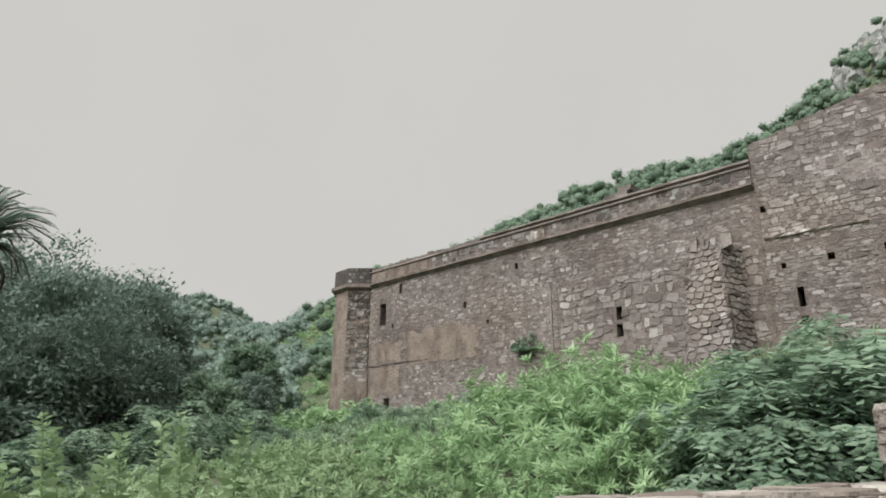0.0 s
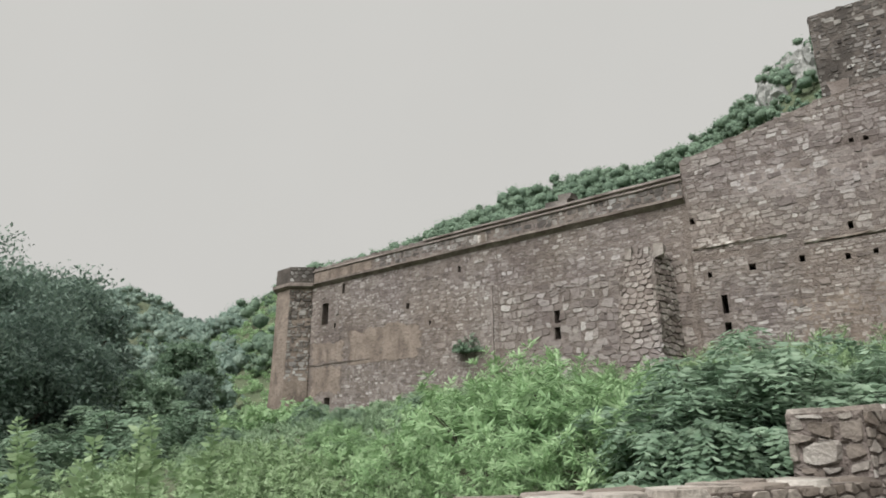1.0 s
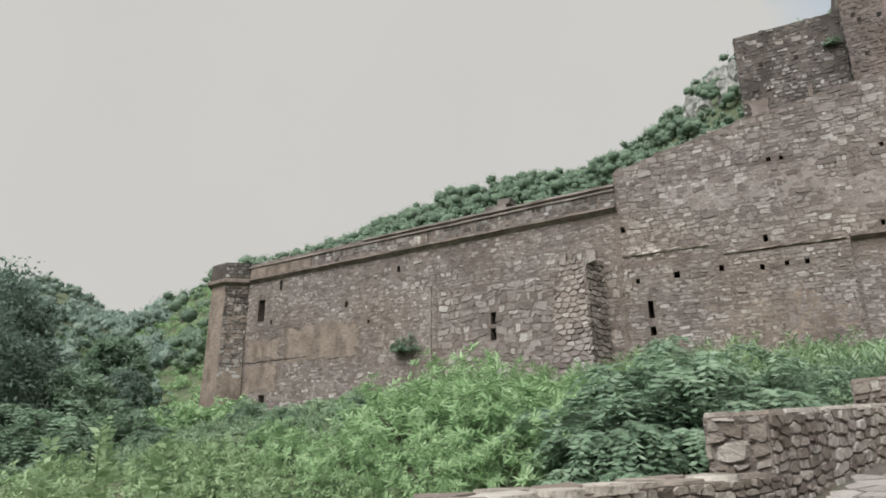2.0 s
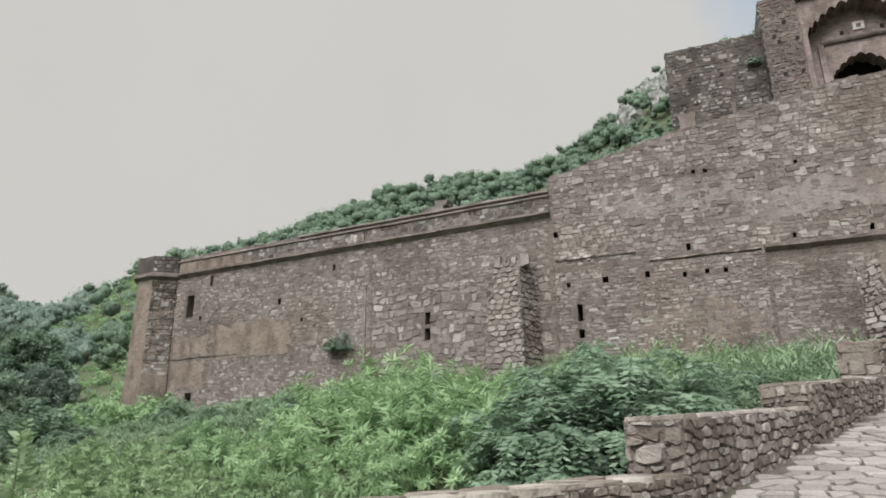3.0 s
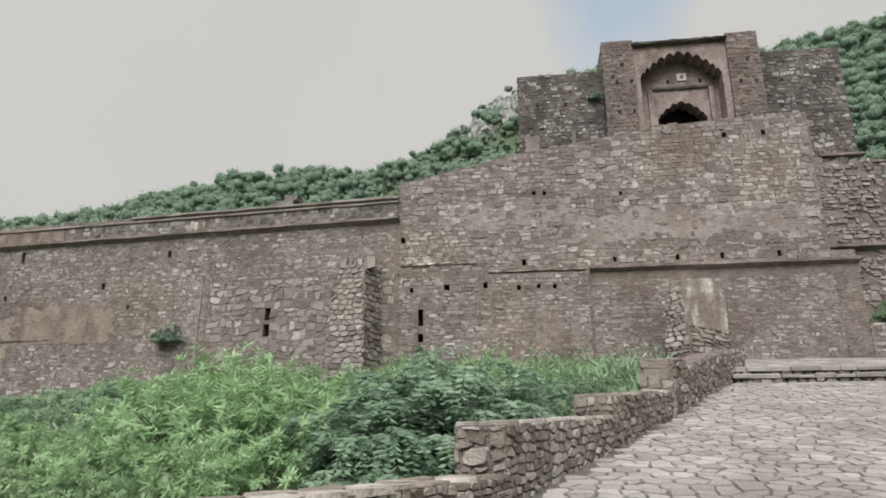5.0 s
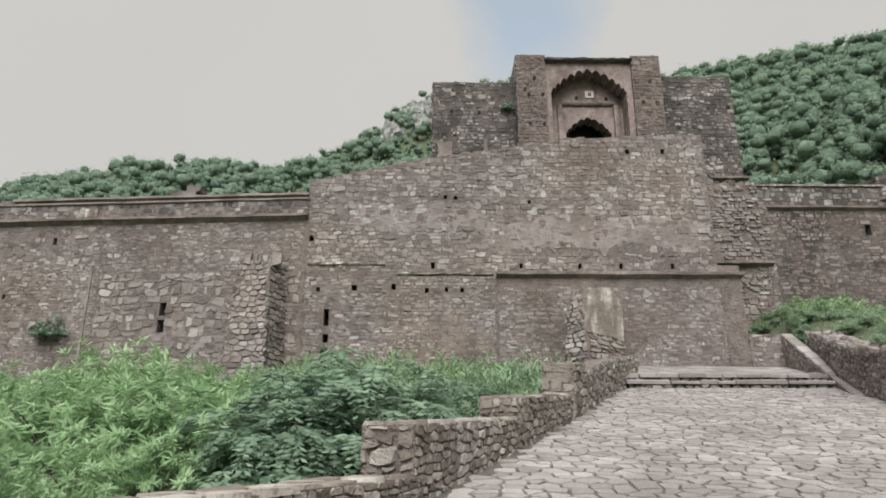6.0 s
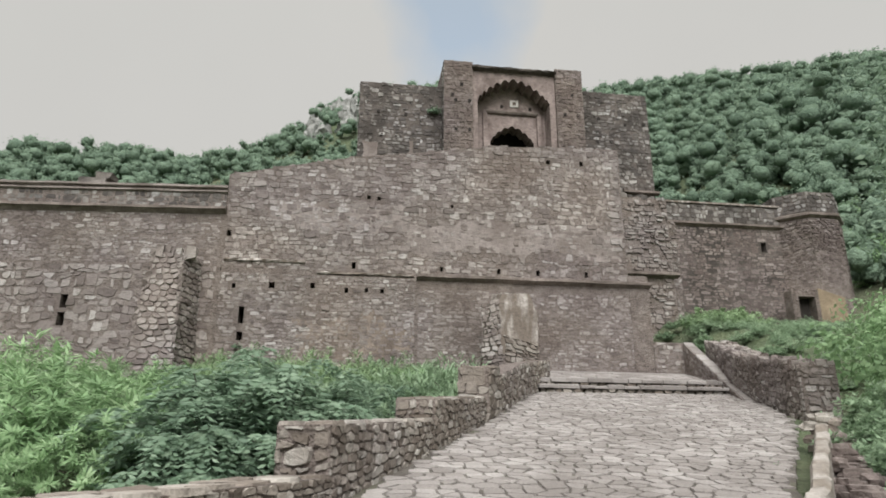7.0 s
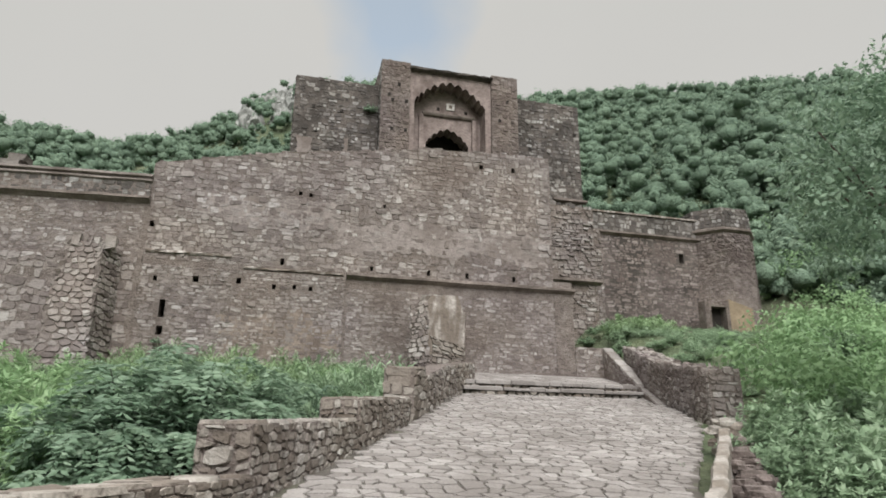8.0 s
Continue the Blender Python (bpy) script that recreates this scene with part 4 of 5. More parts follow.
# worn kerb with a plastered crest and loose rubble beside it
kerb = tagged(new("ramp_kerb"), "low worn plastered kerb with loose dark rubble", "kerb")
KERB = [(2.8, 3.1), (4.2, 4.18), (5.7, 5.36), (8.0, 7.18), (8.5, 7.55)]
kerb_x = lambda y: lerp_table(KERB, y)
kerb_top = lambda y: lerp_table([(2.8, 1.02), (4.2, 1.32), (5.7, 1.62), (8.0, 2.08), (8.5, 2.2)], y)
s, nk = Soup(), 90
vs, fs = [], []
for i in range(nk + 1):
    y = 2.8 + 5.7 * i / nk
    w = 1 + 0.35 * noise.noise(Vector((y * 1.7, 3, 0)))
    x, z = kerb_x(y) + 0.06 * noise.noise(Vector((y * 1.3, 0, 5))), kerb_top(y) + 0.09 * noise.noise(Vector((y * 2.6, 8, 0))) + 0.05 * noise.noise(Vector((y * 8, 2, 0)))
    vs += [(x + a * w + 0.03 * noise.noise(Vector((y * 9, c * 9, 4))), y - a * 0.4, z + c) for a, c in ((-0.13, -0.9), (-0.1, -0.22), (-0.088, -0.09), (-0.06, -0.01), (0.05, 0.0), (0.085, -0.03), (0.09, -0.2), (0.1, -0.9))]
for i in range(nk):
    fs += [(i * 8 + j, (i + 1) * 8 + j, (i + 1) * 8 + j + 1, i * 8 + j + 1) for j in range(7)]
fs += [tuple(range(nk * 8, nk * 8 + 8)), tuple(range(8))]
fix_normals(link_mesh("plastered_crest", vs, fs, M_LIMEKERB, kerb))
rk = random.Random(68)


def boulder(cx, cy, cz, kx, ky, kz, material, parent, name):
    bm = bmesh.new()
    bmesh.ops.create_cube(bm, size=2)
    bmesh.ops.subdivide_edges(bm, edges=bm.edges[:], cuts=1, use_grid_fill=True)
    turn = Matrix.Rotation(rk.uniform(0, 3), 3, "Z")
    for v in bm.verts:
        r = v.co.length
        q = v.co * (0.55 + 0.45 / r * 1.25) * (1 + rk.uniform(-0.14, 0.14))
        v.co = turn @ Vector((q.x * kx, q.y * ky, q.z * kz)) + Vector((cx, cy, cz))
    vs, fs = [v.co.copy() for v in bm.verts], [tuple(v.index for v in f.verts) for f in bm.faces]
    bm.free()
    return link_mesh(name, vs, fs, material, parent)


for i in range(110):
    y, off = rk.uniform(3.6, 8.6), rk.uniform(0.14, 0.5)
    boulder(kerb_x(y) + off, y - off * 0.45, kerb_top(y) - 0.12 - 0.45 * off + rk.uniform(-0.22, 0.0), rk.uniform(0.09, 0.2), rk.uniform(0.08, 0.16), rk.uniform(0.05, 0.1), M_BROWN, kerb, "rubble_stone")
for i in range(9):
    boulder(kerb_x(8.5) + rk.uniform(-0.08, 0.22), 8.55 + rk.uniform(-0.1, 0.12), 1.75 + 0.065 * i, rk.uniform(0.14, 0.2), rk.uniform(0.12, 0.18), 0.07, M_RED, kerb, "end_stone")

# ---- palace gatehouse ----
GY = 32.0


def arch_panel(s, x0, x1, zb, zt, xa, xb, zs, za, cusps, amp, y, depth, n=96):
    """A wall panel with a scalloped pointed opening, its soffit and jambs."""
    xm, hw = (xa + xb) / 2, (xb - xa) / 2

    def edge(x):
        q = abs(x - xm) / hw
        if q >= 1:
            return zs
        base = zs + (za - zs) * ((1 - q ** 2.1) * 0.82 + 0.18 * (1 - q))
        ph = math.acos(max(-1, min(1, (x - xm) / hw))) / math.pi
        return base - amp + 1.5 * amp * abs(math.sin(math.pi * cusps * ph))
    xs = [xa + (xb - xa) * i / n for i in range(n + 1)]
    for a, b in zip(xs, xs[1:]):
        ea, eb = edge(a), edge(b)
        s.add([(a, y, ea), (b, y, eb), (b, y, zt), (a, y, zt)], [(0, 1, 2, 3)])
        s.add([(a, y, ea), (a, y + depth, ea), (b, y + depth, eb), (b, y, eb)], [(0, 1, 2, 3)])
    for a, b in ((x0, xa), (xb, x1)):
        s.add([(a, y, zb), (b, y, zb), (b, y, zt), (a, y, zt)], [(0, 1, 2, 3)])
    s.add([(xa, y, zb), (xa, y, edge(xa)), (xa, y + depth, edge(xa)), (xa, y + depth, zb)], [(0, 1, 2, 3)])
    s.add([(xb, y, zb), (xb, y + depth, zb), (xb, y + depth, edge(xb)), (xb, y, edge(xb))], [(0, 1, 2, 3)])


palace = tagged(new("palace_gatehouse"), "ruined stone gatehouse with scalloped arch above the great wall", "gatehouse")
s = Soup()
s.box(0.0, 4.85, GY + 0.75, GY + 7, 10, 22.45, None)
link_mesh("wall_wing", s.v, s.f, M_OLDMORTAR, palace)
s = Soup()
s.box(13.1, 17.4, GY + 0.55, GY + 7, 10, 22.8, None)
link_mesh("wall_wing", s.v, s.f, M_OLDMORTAR, palace)
for x0, x1 in ((4.8, 6.5), (11.5, 13.15)):
    s = Soup()
    s.box(x0, x1, GY, GY + 7, 10, 23.85, None)
    link_mesh("gate_pier", s.v, s.f, M_MORTAR, palace)
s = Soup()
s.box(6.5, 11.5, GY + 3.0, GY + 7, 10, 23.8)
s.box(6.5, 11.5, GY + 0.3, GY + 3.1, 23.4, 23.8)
link_mesh("gate_back", s.v, s.f, M_PAINTED_SHADE, palace)
s = Soup()
arch_panel(s, 6.5, 11.5, 15, 23.5, 6.8, 11.15, 21.6, 22.98, 13, 0.16, GY + 0.2, 1.1)
link_mesh("arch_front", s.v, s.f, M_GATE, palace)
s = Soup()
arch_panel(s, 6.6, 11.4, 15, 23.3, 7.75, 10.4, 19.45, 20.45, 9, 0.09, GY + 1.25, 0.9)
link_mesh("door_front", s.v, s.f, M_GATE, palace)
bar("door_lintel", [(0.0, 21.2), (-0.14, 21.23), (-0.2, 21.33), (-0.2, 21.4), (0.0, 21.46)], 7.5, 10.7, Matrix.Translation((0, GY + 1.25, 0)), M_CORNICE, palace)
for x in (7.3, 10.6):
    s = Soup()
    s.box(x, x + 0.25, GY + 1.05, GY + 1.28, 15, 21.2)
    link_mesh("door_pilaster", s.v, s.f, M_GATE, palace)
s = Soup()
s.box(9.0, 9.5, GY + 1.17, GY + 1.26, 21.75, 22.2)
pq = link_mesh("plaque", s.v, s.f, M_PALE, palace, "small square white stone plaque")
s = Soup()
s.box(9.15, 9.35, GY + 1.14, GY + 1.18, 21.87, 22.07)
link_mesh("plaque_eye", s.v, s.f, M_PLASTER, pq)
bar("eave", [(0.0, 23.42), (-0.3, 23.5), (-0.34, 23.6), (0.0, 23.78), (0.5, 23.8), (0.5, 23.42)], 6.45, 11.55, Matrix.Translation((0, GY + 0.2, 0)), M_OLDMORTAR, palace, cuts=18, wob=0.03)
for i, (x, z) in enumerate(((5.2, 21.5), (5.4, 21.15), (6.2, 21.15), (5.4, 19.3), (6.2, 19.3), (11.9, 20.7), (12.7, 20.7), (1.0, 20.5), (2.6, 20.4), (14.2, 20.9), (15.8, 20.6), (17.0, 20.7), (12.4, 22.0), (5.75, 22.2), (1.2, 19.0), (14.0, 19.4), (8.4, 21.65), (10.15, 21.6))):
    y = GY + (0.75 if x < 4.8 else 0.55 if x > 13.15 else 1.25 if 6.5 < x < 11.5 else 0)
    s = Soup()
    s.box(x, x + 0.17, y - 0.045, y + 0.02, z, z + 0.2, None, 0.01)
    link_mesh("putlog_hole", s.v, s.f, M_PAINTED_SHADE, palace)
GW = lambda y: Matrix.Translation((0, y, 0))
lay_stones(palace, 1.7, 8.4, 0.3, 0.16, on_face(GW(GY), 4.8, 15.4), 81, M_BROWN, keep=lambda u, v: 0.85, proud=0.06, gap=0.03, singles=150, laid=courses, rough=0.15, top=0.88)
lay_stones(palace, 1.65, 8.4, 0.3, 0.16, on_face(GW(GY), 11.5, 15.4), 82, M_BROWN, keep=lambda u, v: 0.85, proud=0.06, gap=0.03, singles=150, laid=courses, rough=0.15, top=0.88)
lay_stones(palace, 4.8, 8.5, 0.32, 0.17, on_face(GW(GY + 0.75), 0.0, 13.9), 83, M_OLDSTONE, keep=lambda u, v: 0.75 + 0.5 * noise.noise(Vector((u * 0.7, v * 0.7, 1))), proud=0.06, gap=0.035, laid=courses, rough=0.15, top=0.88)
lay_stones(palace, 4.25, 10.75, 0.32, 0.17, on_face(GW(GY + 0.55), 13.15, 12.0), 84, M_OLDSTONE, keep=lambda u, v: 0.8, proud=0.06, gap=0.03, laid=courses, rough=0.15, top=0.88)
face_stones(palace, (0.0, GY + 7, 14), (0.0, GY + 0.75, 14), (0.0, GY + 0.75, 22.4), (0.0, GY + 7, 22.4), 0.4, 0.26, 85, M_OLDSTONE, proud=0.05)
face_stones(palace, (4.8, GY + 0.75, 18), (4.8, GY, 18), (4.8, GY, 23.8), (4.8, GY + 0.75, 23.8), 0.36, 0.24, 86, M_OLDSTONE, proud=0.05)
for i, (x0, x1, y, z) in enumerate(((0.0, 4.8, GY + 0.75, 22.45), (4.8, 6.5, GY, 23.85), (11.5, 13.15, GY, 23.85), (13.15, 17.4, GY + 0.55, 22.8))):
    lay_stones(palace, x1 - x0, 0.7, 0.34, 0.3, (lambda x0, y, z: lambda u, v, d: Vector((x0 + u, y + v, z + d - 0.02)))(x0, y, z), 87 + i, M_OLDSTONE, proud=0.13, gap=0.02, jit=0.4)
for x0, x1, z0, z1, y, k in ((0.3, 1.1, 17.3, 18.6, 0.75, 1), (2.9, 3.1, 17.4, 18.8, 0.75, 2), (15.9, 17.2, 14.0, 16.0, 0.55, 3)):
    patch("plaster_patch", GW(GY + y - 0.05), x0, x1, z0, z1, 0.03, M_PINK, palace, 90 + k, 0.1)
bar("ledge", [(0.0, 16.2), (-0.25, 16.3), (-0.25, 16.42), (0.0, 16.5)], 15.4, 17.6, GW(GY + 0.55), M_CORNICE, palace, cuts=8)

# ruined block between the gatehouse and the far wall
block = tagged(new("ruined_bastion"), "broken stained masonry block beside the high wall", "bastion")
s = Soup()
s.box(11.3, 14.2, 25.3, 31.0, 5.0, 13.0, None, 0.08)
s.box(14.0, 15.1, 26.3, 31.0, 5.0, 12.3, None, 0.08)
link_mesh("core", s.v, s.f, M_MORTAR, block)
lay_stones(block, 2.9, 6.0, 0.3, 0.13, on_face(GW(25.28), 11.3, 6.9), 95, M_STONE, keep=lambda u, v: 0.7, proud=0.025, gap=0.014, laid=courses, rough=0.15, top=0.88)
lay_stones(block, 1.1, 5.4, 0.3, 0.13, on_face(GW(26.28), 14.0, 6.9), 97, M_STONE, keep=lambda u, v: 0.7, proud=0.025, gap=0.014, laid=courses, rough=0.15, top=0.88)
lay_stones(block, 2.9, 0.9, 0.34, 0.3, lambda u, v, d: Vector((11.3 + u, 25.3 + v, 12.95 + d)), 98, M_OLDSTONE, proud=0.4, gap=0.02, jit=0.45)
bar("ledge", [(0.0, 9.2), (-0.25, 9.3), (-0.25, 9.42), (0.0, 9.5)], 11.2, 14.4, GW(25.3), M_CORNICE, block, cuts=8)

# ---- far wall and tower ----
MC = Matrix.Translation((0, 30, 0))
C_HOLES = [(21.9, 22.2, 12.2, 12.75)]
wall_c = holed_wall("wall_far", 14.0, 23.4, 6.0, lambda x: 13.72, C_HOLES, 1.2, MC, M_OLDMORTAR, "far rubble stone wall with a corniced parapet")
bar("cornice", [(0.0, 13.5), (-0.2, 13.62), (-0.2, 13.72), (0.2, 13.75), (0.2, 13.5)], 14.0, 23.3, MC, M_CORNICE, wall_c)
bar("parapet", [(-0.04, 13.74), (-0.04, 14.78), (0.5, 14.8), (0.5, 13.74)], 14.0, 23.4, MC, M_OLDMORTAR, wall_c)
bar("coping", [(-0.14, 14.8), (-0.14, 14.9), (0.1, 14.98), (0.5, 14.98), (0.5, 14.8)], 14.0, 23.4, MC, M_WHITE, wall_c)
lay_stones(wall_c, 9.2, 1.0, 0.34, 0.2, on_face(MC @ GW(-0.04), 14.1, 13.76), 111, M_OLDSTONE, proud=0.04, gap=0.02, laid=courses, rough=0.15, top=0.88)
okC = clear_of(C_HOLES, 14.1, 7.6)
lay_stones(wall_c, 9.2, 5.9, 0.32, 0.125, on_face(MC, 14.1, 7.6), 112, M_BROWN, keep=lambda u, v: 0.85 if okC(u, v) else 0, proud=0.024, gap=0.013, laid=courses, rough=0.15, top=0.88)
FT = (25.0, 30.9, 2.15, 8, 22.5)
ftower = tagged(new("far_tower"), "polygonal stone tower with a small dark doorway at its foot", "tower")
s = Soup()
drum(s, FT[0], FT[1], FT[3], FT[4], [(2.3, 6.0), (2.1, 14.0)])
link_mesh("shaft", s.v, s.f, M_MORTAR, ftower)
s = Soup()
drum(s, FT[0], FT[1], FT[3], FT[4], [(2.1, 13.95), (2.32, 14.08), (2.32, 14.2), (2.15, 14.28)])
link_mesh("cornice", s.v, s.f, M_CORNICE, ftower)
s = Soup()
drum(s, FT[0], FT[1], FT[3], FT[4], [(2.15, 14.25), (2.12, 15.45)])
link_mesh("parapet", s.v, s.f, M_OLDMORTAR, ftower)
for i in range(8):
    if ring(FT[0], FT[1], 2.1, 8, FT[4])[i][1] > 32.5:
        continue
    pl, w = face_of(FT[0], FT[1], 2.13, 8, FT[4], i, 14.3)
    lay_stones(ftower, w, 1.15, 0.34, 0.22, pl, 120 + i, M_OLDSTONE, proud=0.06, gap=0.02)
    pl, w = face_of(FT[0], FT[1], 2.18, 8, FT[4], i, 7.8)
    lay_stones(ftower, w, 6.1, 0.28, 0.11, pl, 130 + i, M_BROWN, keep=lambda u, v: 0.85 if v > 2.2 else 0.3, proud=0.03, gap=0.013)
MD = Matrix.Translation((0, 28.3, 0))
holed_wall("door_porch", 22.0, 23.5, 6.8, lambda x: 9.7 + 0.1 * math.sin(x * 3), [(22.35, 23.28, 7.4, 9.4)], 0.6, MD, M_MORTAR, "", depth=0.59, cuts=(22.2, 22.8, 23.4), parent=ftower)
holed_wall("ochre_stub", 23.5, 24.95, 6.8, lambda x: 9.85 - 0.3 * (x - 23.5), [], 0.6, MD, M_OCHRE, "", cuts=(23.9, 24.3, 24.7), parent=ftower)
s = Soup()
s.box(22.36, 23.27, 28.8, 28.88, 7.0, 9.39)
link_mesh("dark_passage", s.v, s.f, M_PAINTED_SHADE, ftower)
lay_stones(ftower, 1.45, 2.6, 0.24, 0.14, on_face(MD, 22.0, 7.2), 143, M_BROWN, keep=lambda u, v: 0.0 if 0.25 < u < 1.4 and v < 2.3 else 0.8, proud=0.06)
# low ruined wall in the grass
s = Soup()
s.box(20.0, 25.5, 20.0, 20.6, 5.4, 6.3, None, 0.06)
lw = link_mesh("low_garden_wall", s.v, s.f, M_JOINT, label="low ruined rubble wall half hidden in grass", category="wall")
lay_stones(lw, 5.5, 0.9, 0.3, 0.17, on_face(GW(20.0), 20.0, 5.45), 141, M_RED, proud=0.06, gap=0.03)

# ---- plants ----
def leaves_mesh(pos, way, up, length, width, fold=0.25):
    """Folded leaves as arrays: base points, directions, up vectors, sizes."""
    side = np.cross(way, up)
    side /= np.linalg.norm(side, axis=1)[:, None] + 1e-9
    nrm = np.cross(side, way)
    L, W = length[:, None], width[:, None]
    mid = pos + way * L * 0.45
    v = np.stack([pos, mid + side * W * 0.5 - nrm * W * fold, pos + way * L - nrm * L * 0.06, mid - side * W * 0.5 - nrm * W * fold], 1).reshape(-1, 3)
    k = np.arange(len(pos))[:, None] * 4
    f = np.concatenate([k + [0, 1, 2], k + [0, 2, 3]], 1).reshape(-1, 3)
    return v, f


def raw_mesh(name, v, f, material):
    me = bpy.data.meshes.new(name)
    me.vertices.add(len(v))
    me.vertices.foreach_set("co", np.ascontiguousarray(v, dtype=np.float32).ravel())
    me.loops.add(f.size)
    me.loops.foreach_set("vertex_index", np.ascontiguousarray(f, dtype=np.int32).ravel())
    me.polygons.add(len(f))
    me.polygons.foreach_set("loop_start", np.arange(0, f.size, 3, dtype=np.int32))
    me.materials.append(material)
    me.update(calc_edges=True)
    me.validate()
    return me


def unit(a):
    return a / (np.linalg.norm(a, axis=-1, keepdims=True) + 1e-9)


def shoots(rng, n, rx, ry, rz, low=-0.1):
    """Shoot tips spread over an uneven dome."""
    d = unit(rng.normal(size=(n * 3, 3)))
    d = d[d[:, 2] > low][:n]
    at = Vector((rx * 9, ry * 5, rz * 7))
    bump = 0.7 + np.array([0.3 * noise.noise(Vector(q * 2.1) + at) + 0.34 * noise.noise(Vector(q * 5.2) + at) for q in d])
    return d, d * np.array([rx, ry, rz]) * (bump + rng.uniform(-0.12, 0.14, len(d)))[:, None]


def stem_mesh(name, starts, ends, r0, r1, material, parent, sag=0.15, seg=3, sides=4):
    s = Soup()
    for a, b in zip(starts, ends):
        a, b = Vector(a), Vector(b)
        d = (b - a).normalized()
        x = d.orthogonal().normalized()
        y = d.cross(x)
        vs, fs = [], []
        for i in range(seg + 1):
            t = i / seg
            c = a.lerp(b, t) + Vector((0, 0, sag * math.sin(math.pi * t) * (b - a).length))
            r = r0 + (r1 - r0) * t
            vs += [c + x * r * math.cos(2 * math.pi * k / sides) + y * r * math.sin(2 * math.pi * k / sides) for k in range(sides)]
        for i in range(seg):
            for k in range(sides):
                q = (k + 1) % sides
                fs.append((i * sides + k, i * sides + q, (i + 1) * sides + q, (i + 1) * sides + k))
        s.add(vs, fs)
    return link_mesh(name, s.v, s.f, material, parent)


def shrub(name, label, seed, rx, ry, rz, n_shoots, per, leaf, width, material, droop=0.35, reach=0.35, pinnate=False, category="shrub", low=-0.1):
    rng = np.random.default_rng(seed)
    d, tips = shoots(rng, n_shoots, rx, ry, rz, low)
    n = len(tips)
    if pinnate:
        # compound leaves: pairs of leaflets along drooping ribs
        ribs = 7
        tip_i = np.repeat(np.arange(n), ribs)
        a = rng.uniform(0, 2 * np.pi, len(tip_i))
        out = unit(d[tip_i] * 0.5 + np.stack([np.cos(a), np.sin(a), rng.uniform(-0.55, 0.75, len(a))], 1))
        m = per
        k = np.repeat(np.arange(len(tip_i)), m)
        t = np.tile((np.arange(m) // 2 + 1) / (m // 2), len(tip_i))
        sgn = np.tile(np.where(np.arange(m) % 2, 1.0, -1.0), len(tip_i))[:, None]
        pos = tips[tip_i][k] + out[k] * (t * reach)[:, None] - np.array([0, 0, 1]) * (droop * reach * t ** 2)[:, None]
        side = unit(np.cross(out[k], np.array([0, 0, 1.0])))
        way = unit(side * sgn + out[k] * 0.55 + np.array([0, 0, -0.4]) + rng.normal(size=pos.shape) * 0.12)
        up = unit(np.array([0, 0, 0.7]) + d[tip_i][k] * 1.1 + rng.normal(size=pos.shape) * 0.55)
        ln = leaf * rng.uniform(0.75, 1.15, len(pos))
    else:
        k = np.repeat(np.arange(n), per)
        # whorls of leaves round each shoot, closest at its tip
        t = rng.uniform(0, 1, len(k)) ** 1.6
        axis = unit(d + np.array([0, 0, 0.5]) + rng.normal(size=d.shape) * 0.25)
        pos = tips[k] - axis[k] * (t * reach)[:, None] + rng.normal(size=(len(k), 3)) * reach * 0.05
        a = rng.uniform(0, 2 * np.pi, len(k))
        e1 = unit(np.cross(axis, np.array([0.31, 0.17, 0.9])))
        e2 = np.cross(axis, e1)
        out = e1[k] * np.cos(a)[:, None] + e2[k] * np.sin(a)[:, None]
        way = unit(out + axis[k] * (0.75 - 0.7 * t)[:, None] - np.array([0, 0, droop]) * (0.4 + 0.6 * t)[:, None] + rng.normal(size=pos.shape) * 0.12)
        up = unit(axis[k] * 0.9 + np.array([0, 0, 0.5]) + rng.normal(size=pos.shape) * 0.3)
        ln = leaf * rng.uniform(0.6, 1.25, len(pos))
    pos[:, 2] = np.maximum(pos[:, 2], 0.02)
    ob = tagged(new(name), label, category)
    v, f = leaves_mesh(pos, way, up, ln, ln * width)
    fo = new("foliage", raw_mesh("foliage", v, f, material))
    fo.parent = ob
    pick = rng.choice(n, min(n, 12), replace=False)
    stem_mesh("branchwork", [tips[i] * np.array([0.12, 0.12, 0]) for i in pick], [tips[i] for i in pick], 0.014, 0.004, M_BARK, ob)
    return ob


def spread(ob, spots, group):
    """Copies of a plant at (x, y, size, turn, lift); the plant itself takes the first spot."""
    tagged(ob, group=group)
    rng = random.Random(len(spots))
    for i, (x, y, k, turn) in enumerate(spots):
        m = Matrix.Translation((x, y, base_z(x, y) - 0.12)) @ Matrix.Rotation(radians(turn), 4, "Z")
        q = ob if i == 0 else copy_thing(ob, m)
        if i == 0:
            q.matrix_basis = m
        q.scale = (k * rng.uniform(0.9, 1.15), k * rng.uniform(0.9, 1.15), k * rng.uniform(0.88, 1.1))


def strewn(seed, n, xa, xb, ya, yb, ka, kb, ok, gap):
    rng = random.Random(seed)
    out = []
    for _ in range(n * 30):
        x, y = rng.uniform(xa, xb), rng.uniform(ya, yb)
        if ok(x, y) and all((x - p[0]) ** 2 + (y - p[1]) ** 2 > gap * gap for p in out):
            out.append((x, y, rng.uniform(ka, kb), rng.uniform(0, 360)))
            if len(out) >= n:
                break
    return out


def wall_y(x):
    return 20.0 + max(0.0, (-4.2 - x)) * 0.0794


def garden(x, y, near=0.9, back=0.55):
    return x < left_edge(y) - near and y < wall_y(x) - back and not (-6.6 < x < -3.9 and y > 16.6)


def door_sightline(x, y):
    """The camera's line of sight to the tower door, kept clear of bushes."""
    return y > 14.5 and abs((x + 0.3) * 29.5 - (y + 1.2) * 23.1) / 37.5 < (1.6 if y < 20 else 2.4)


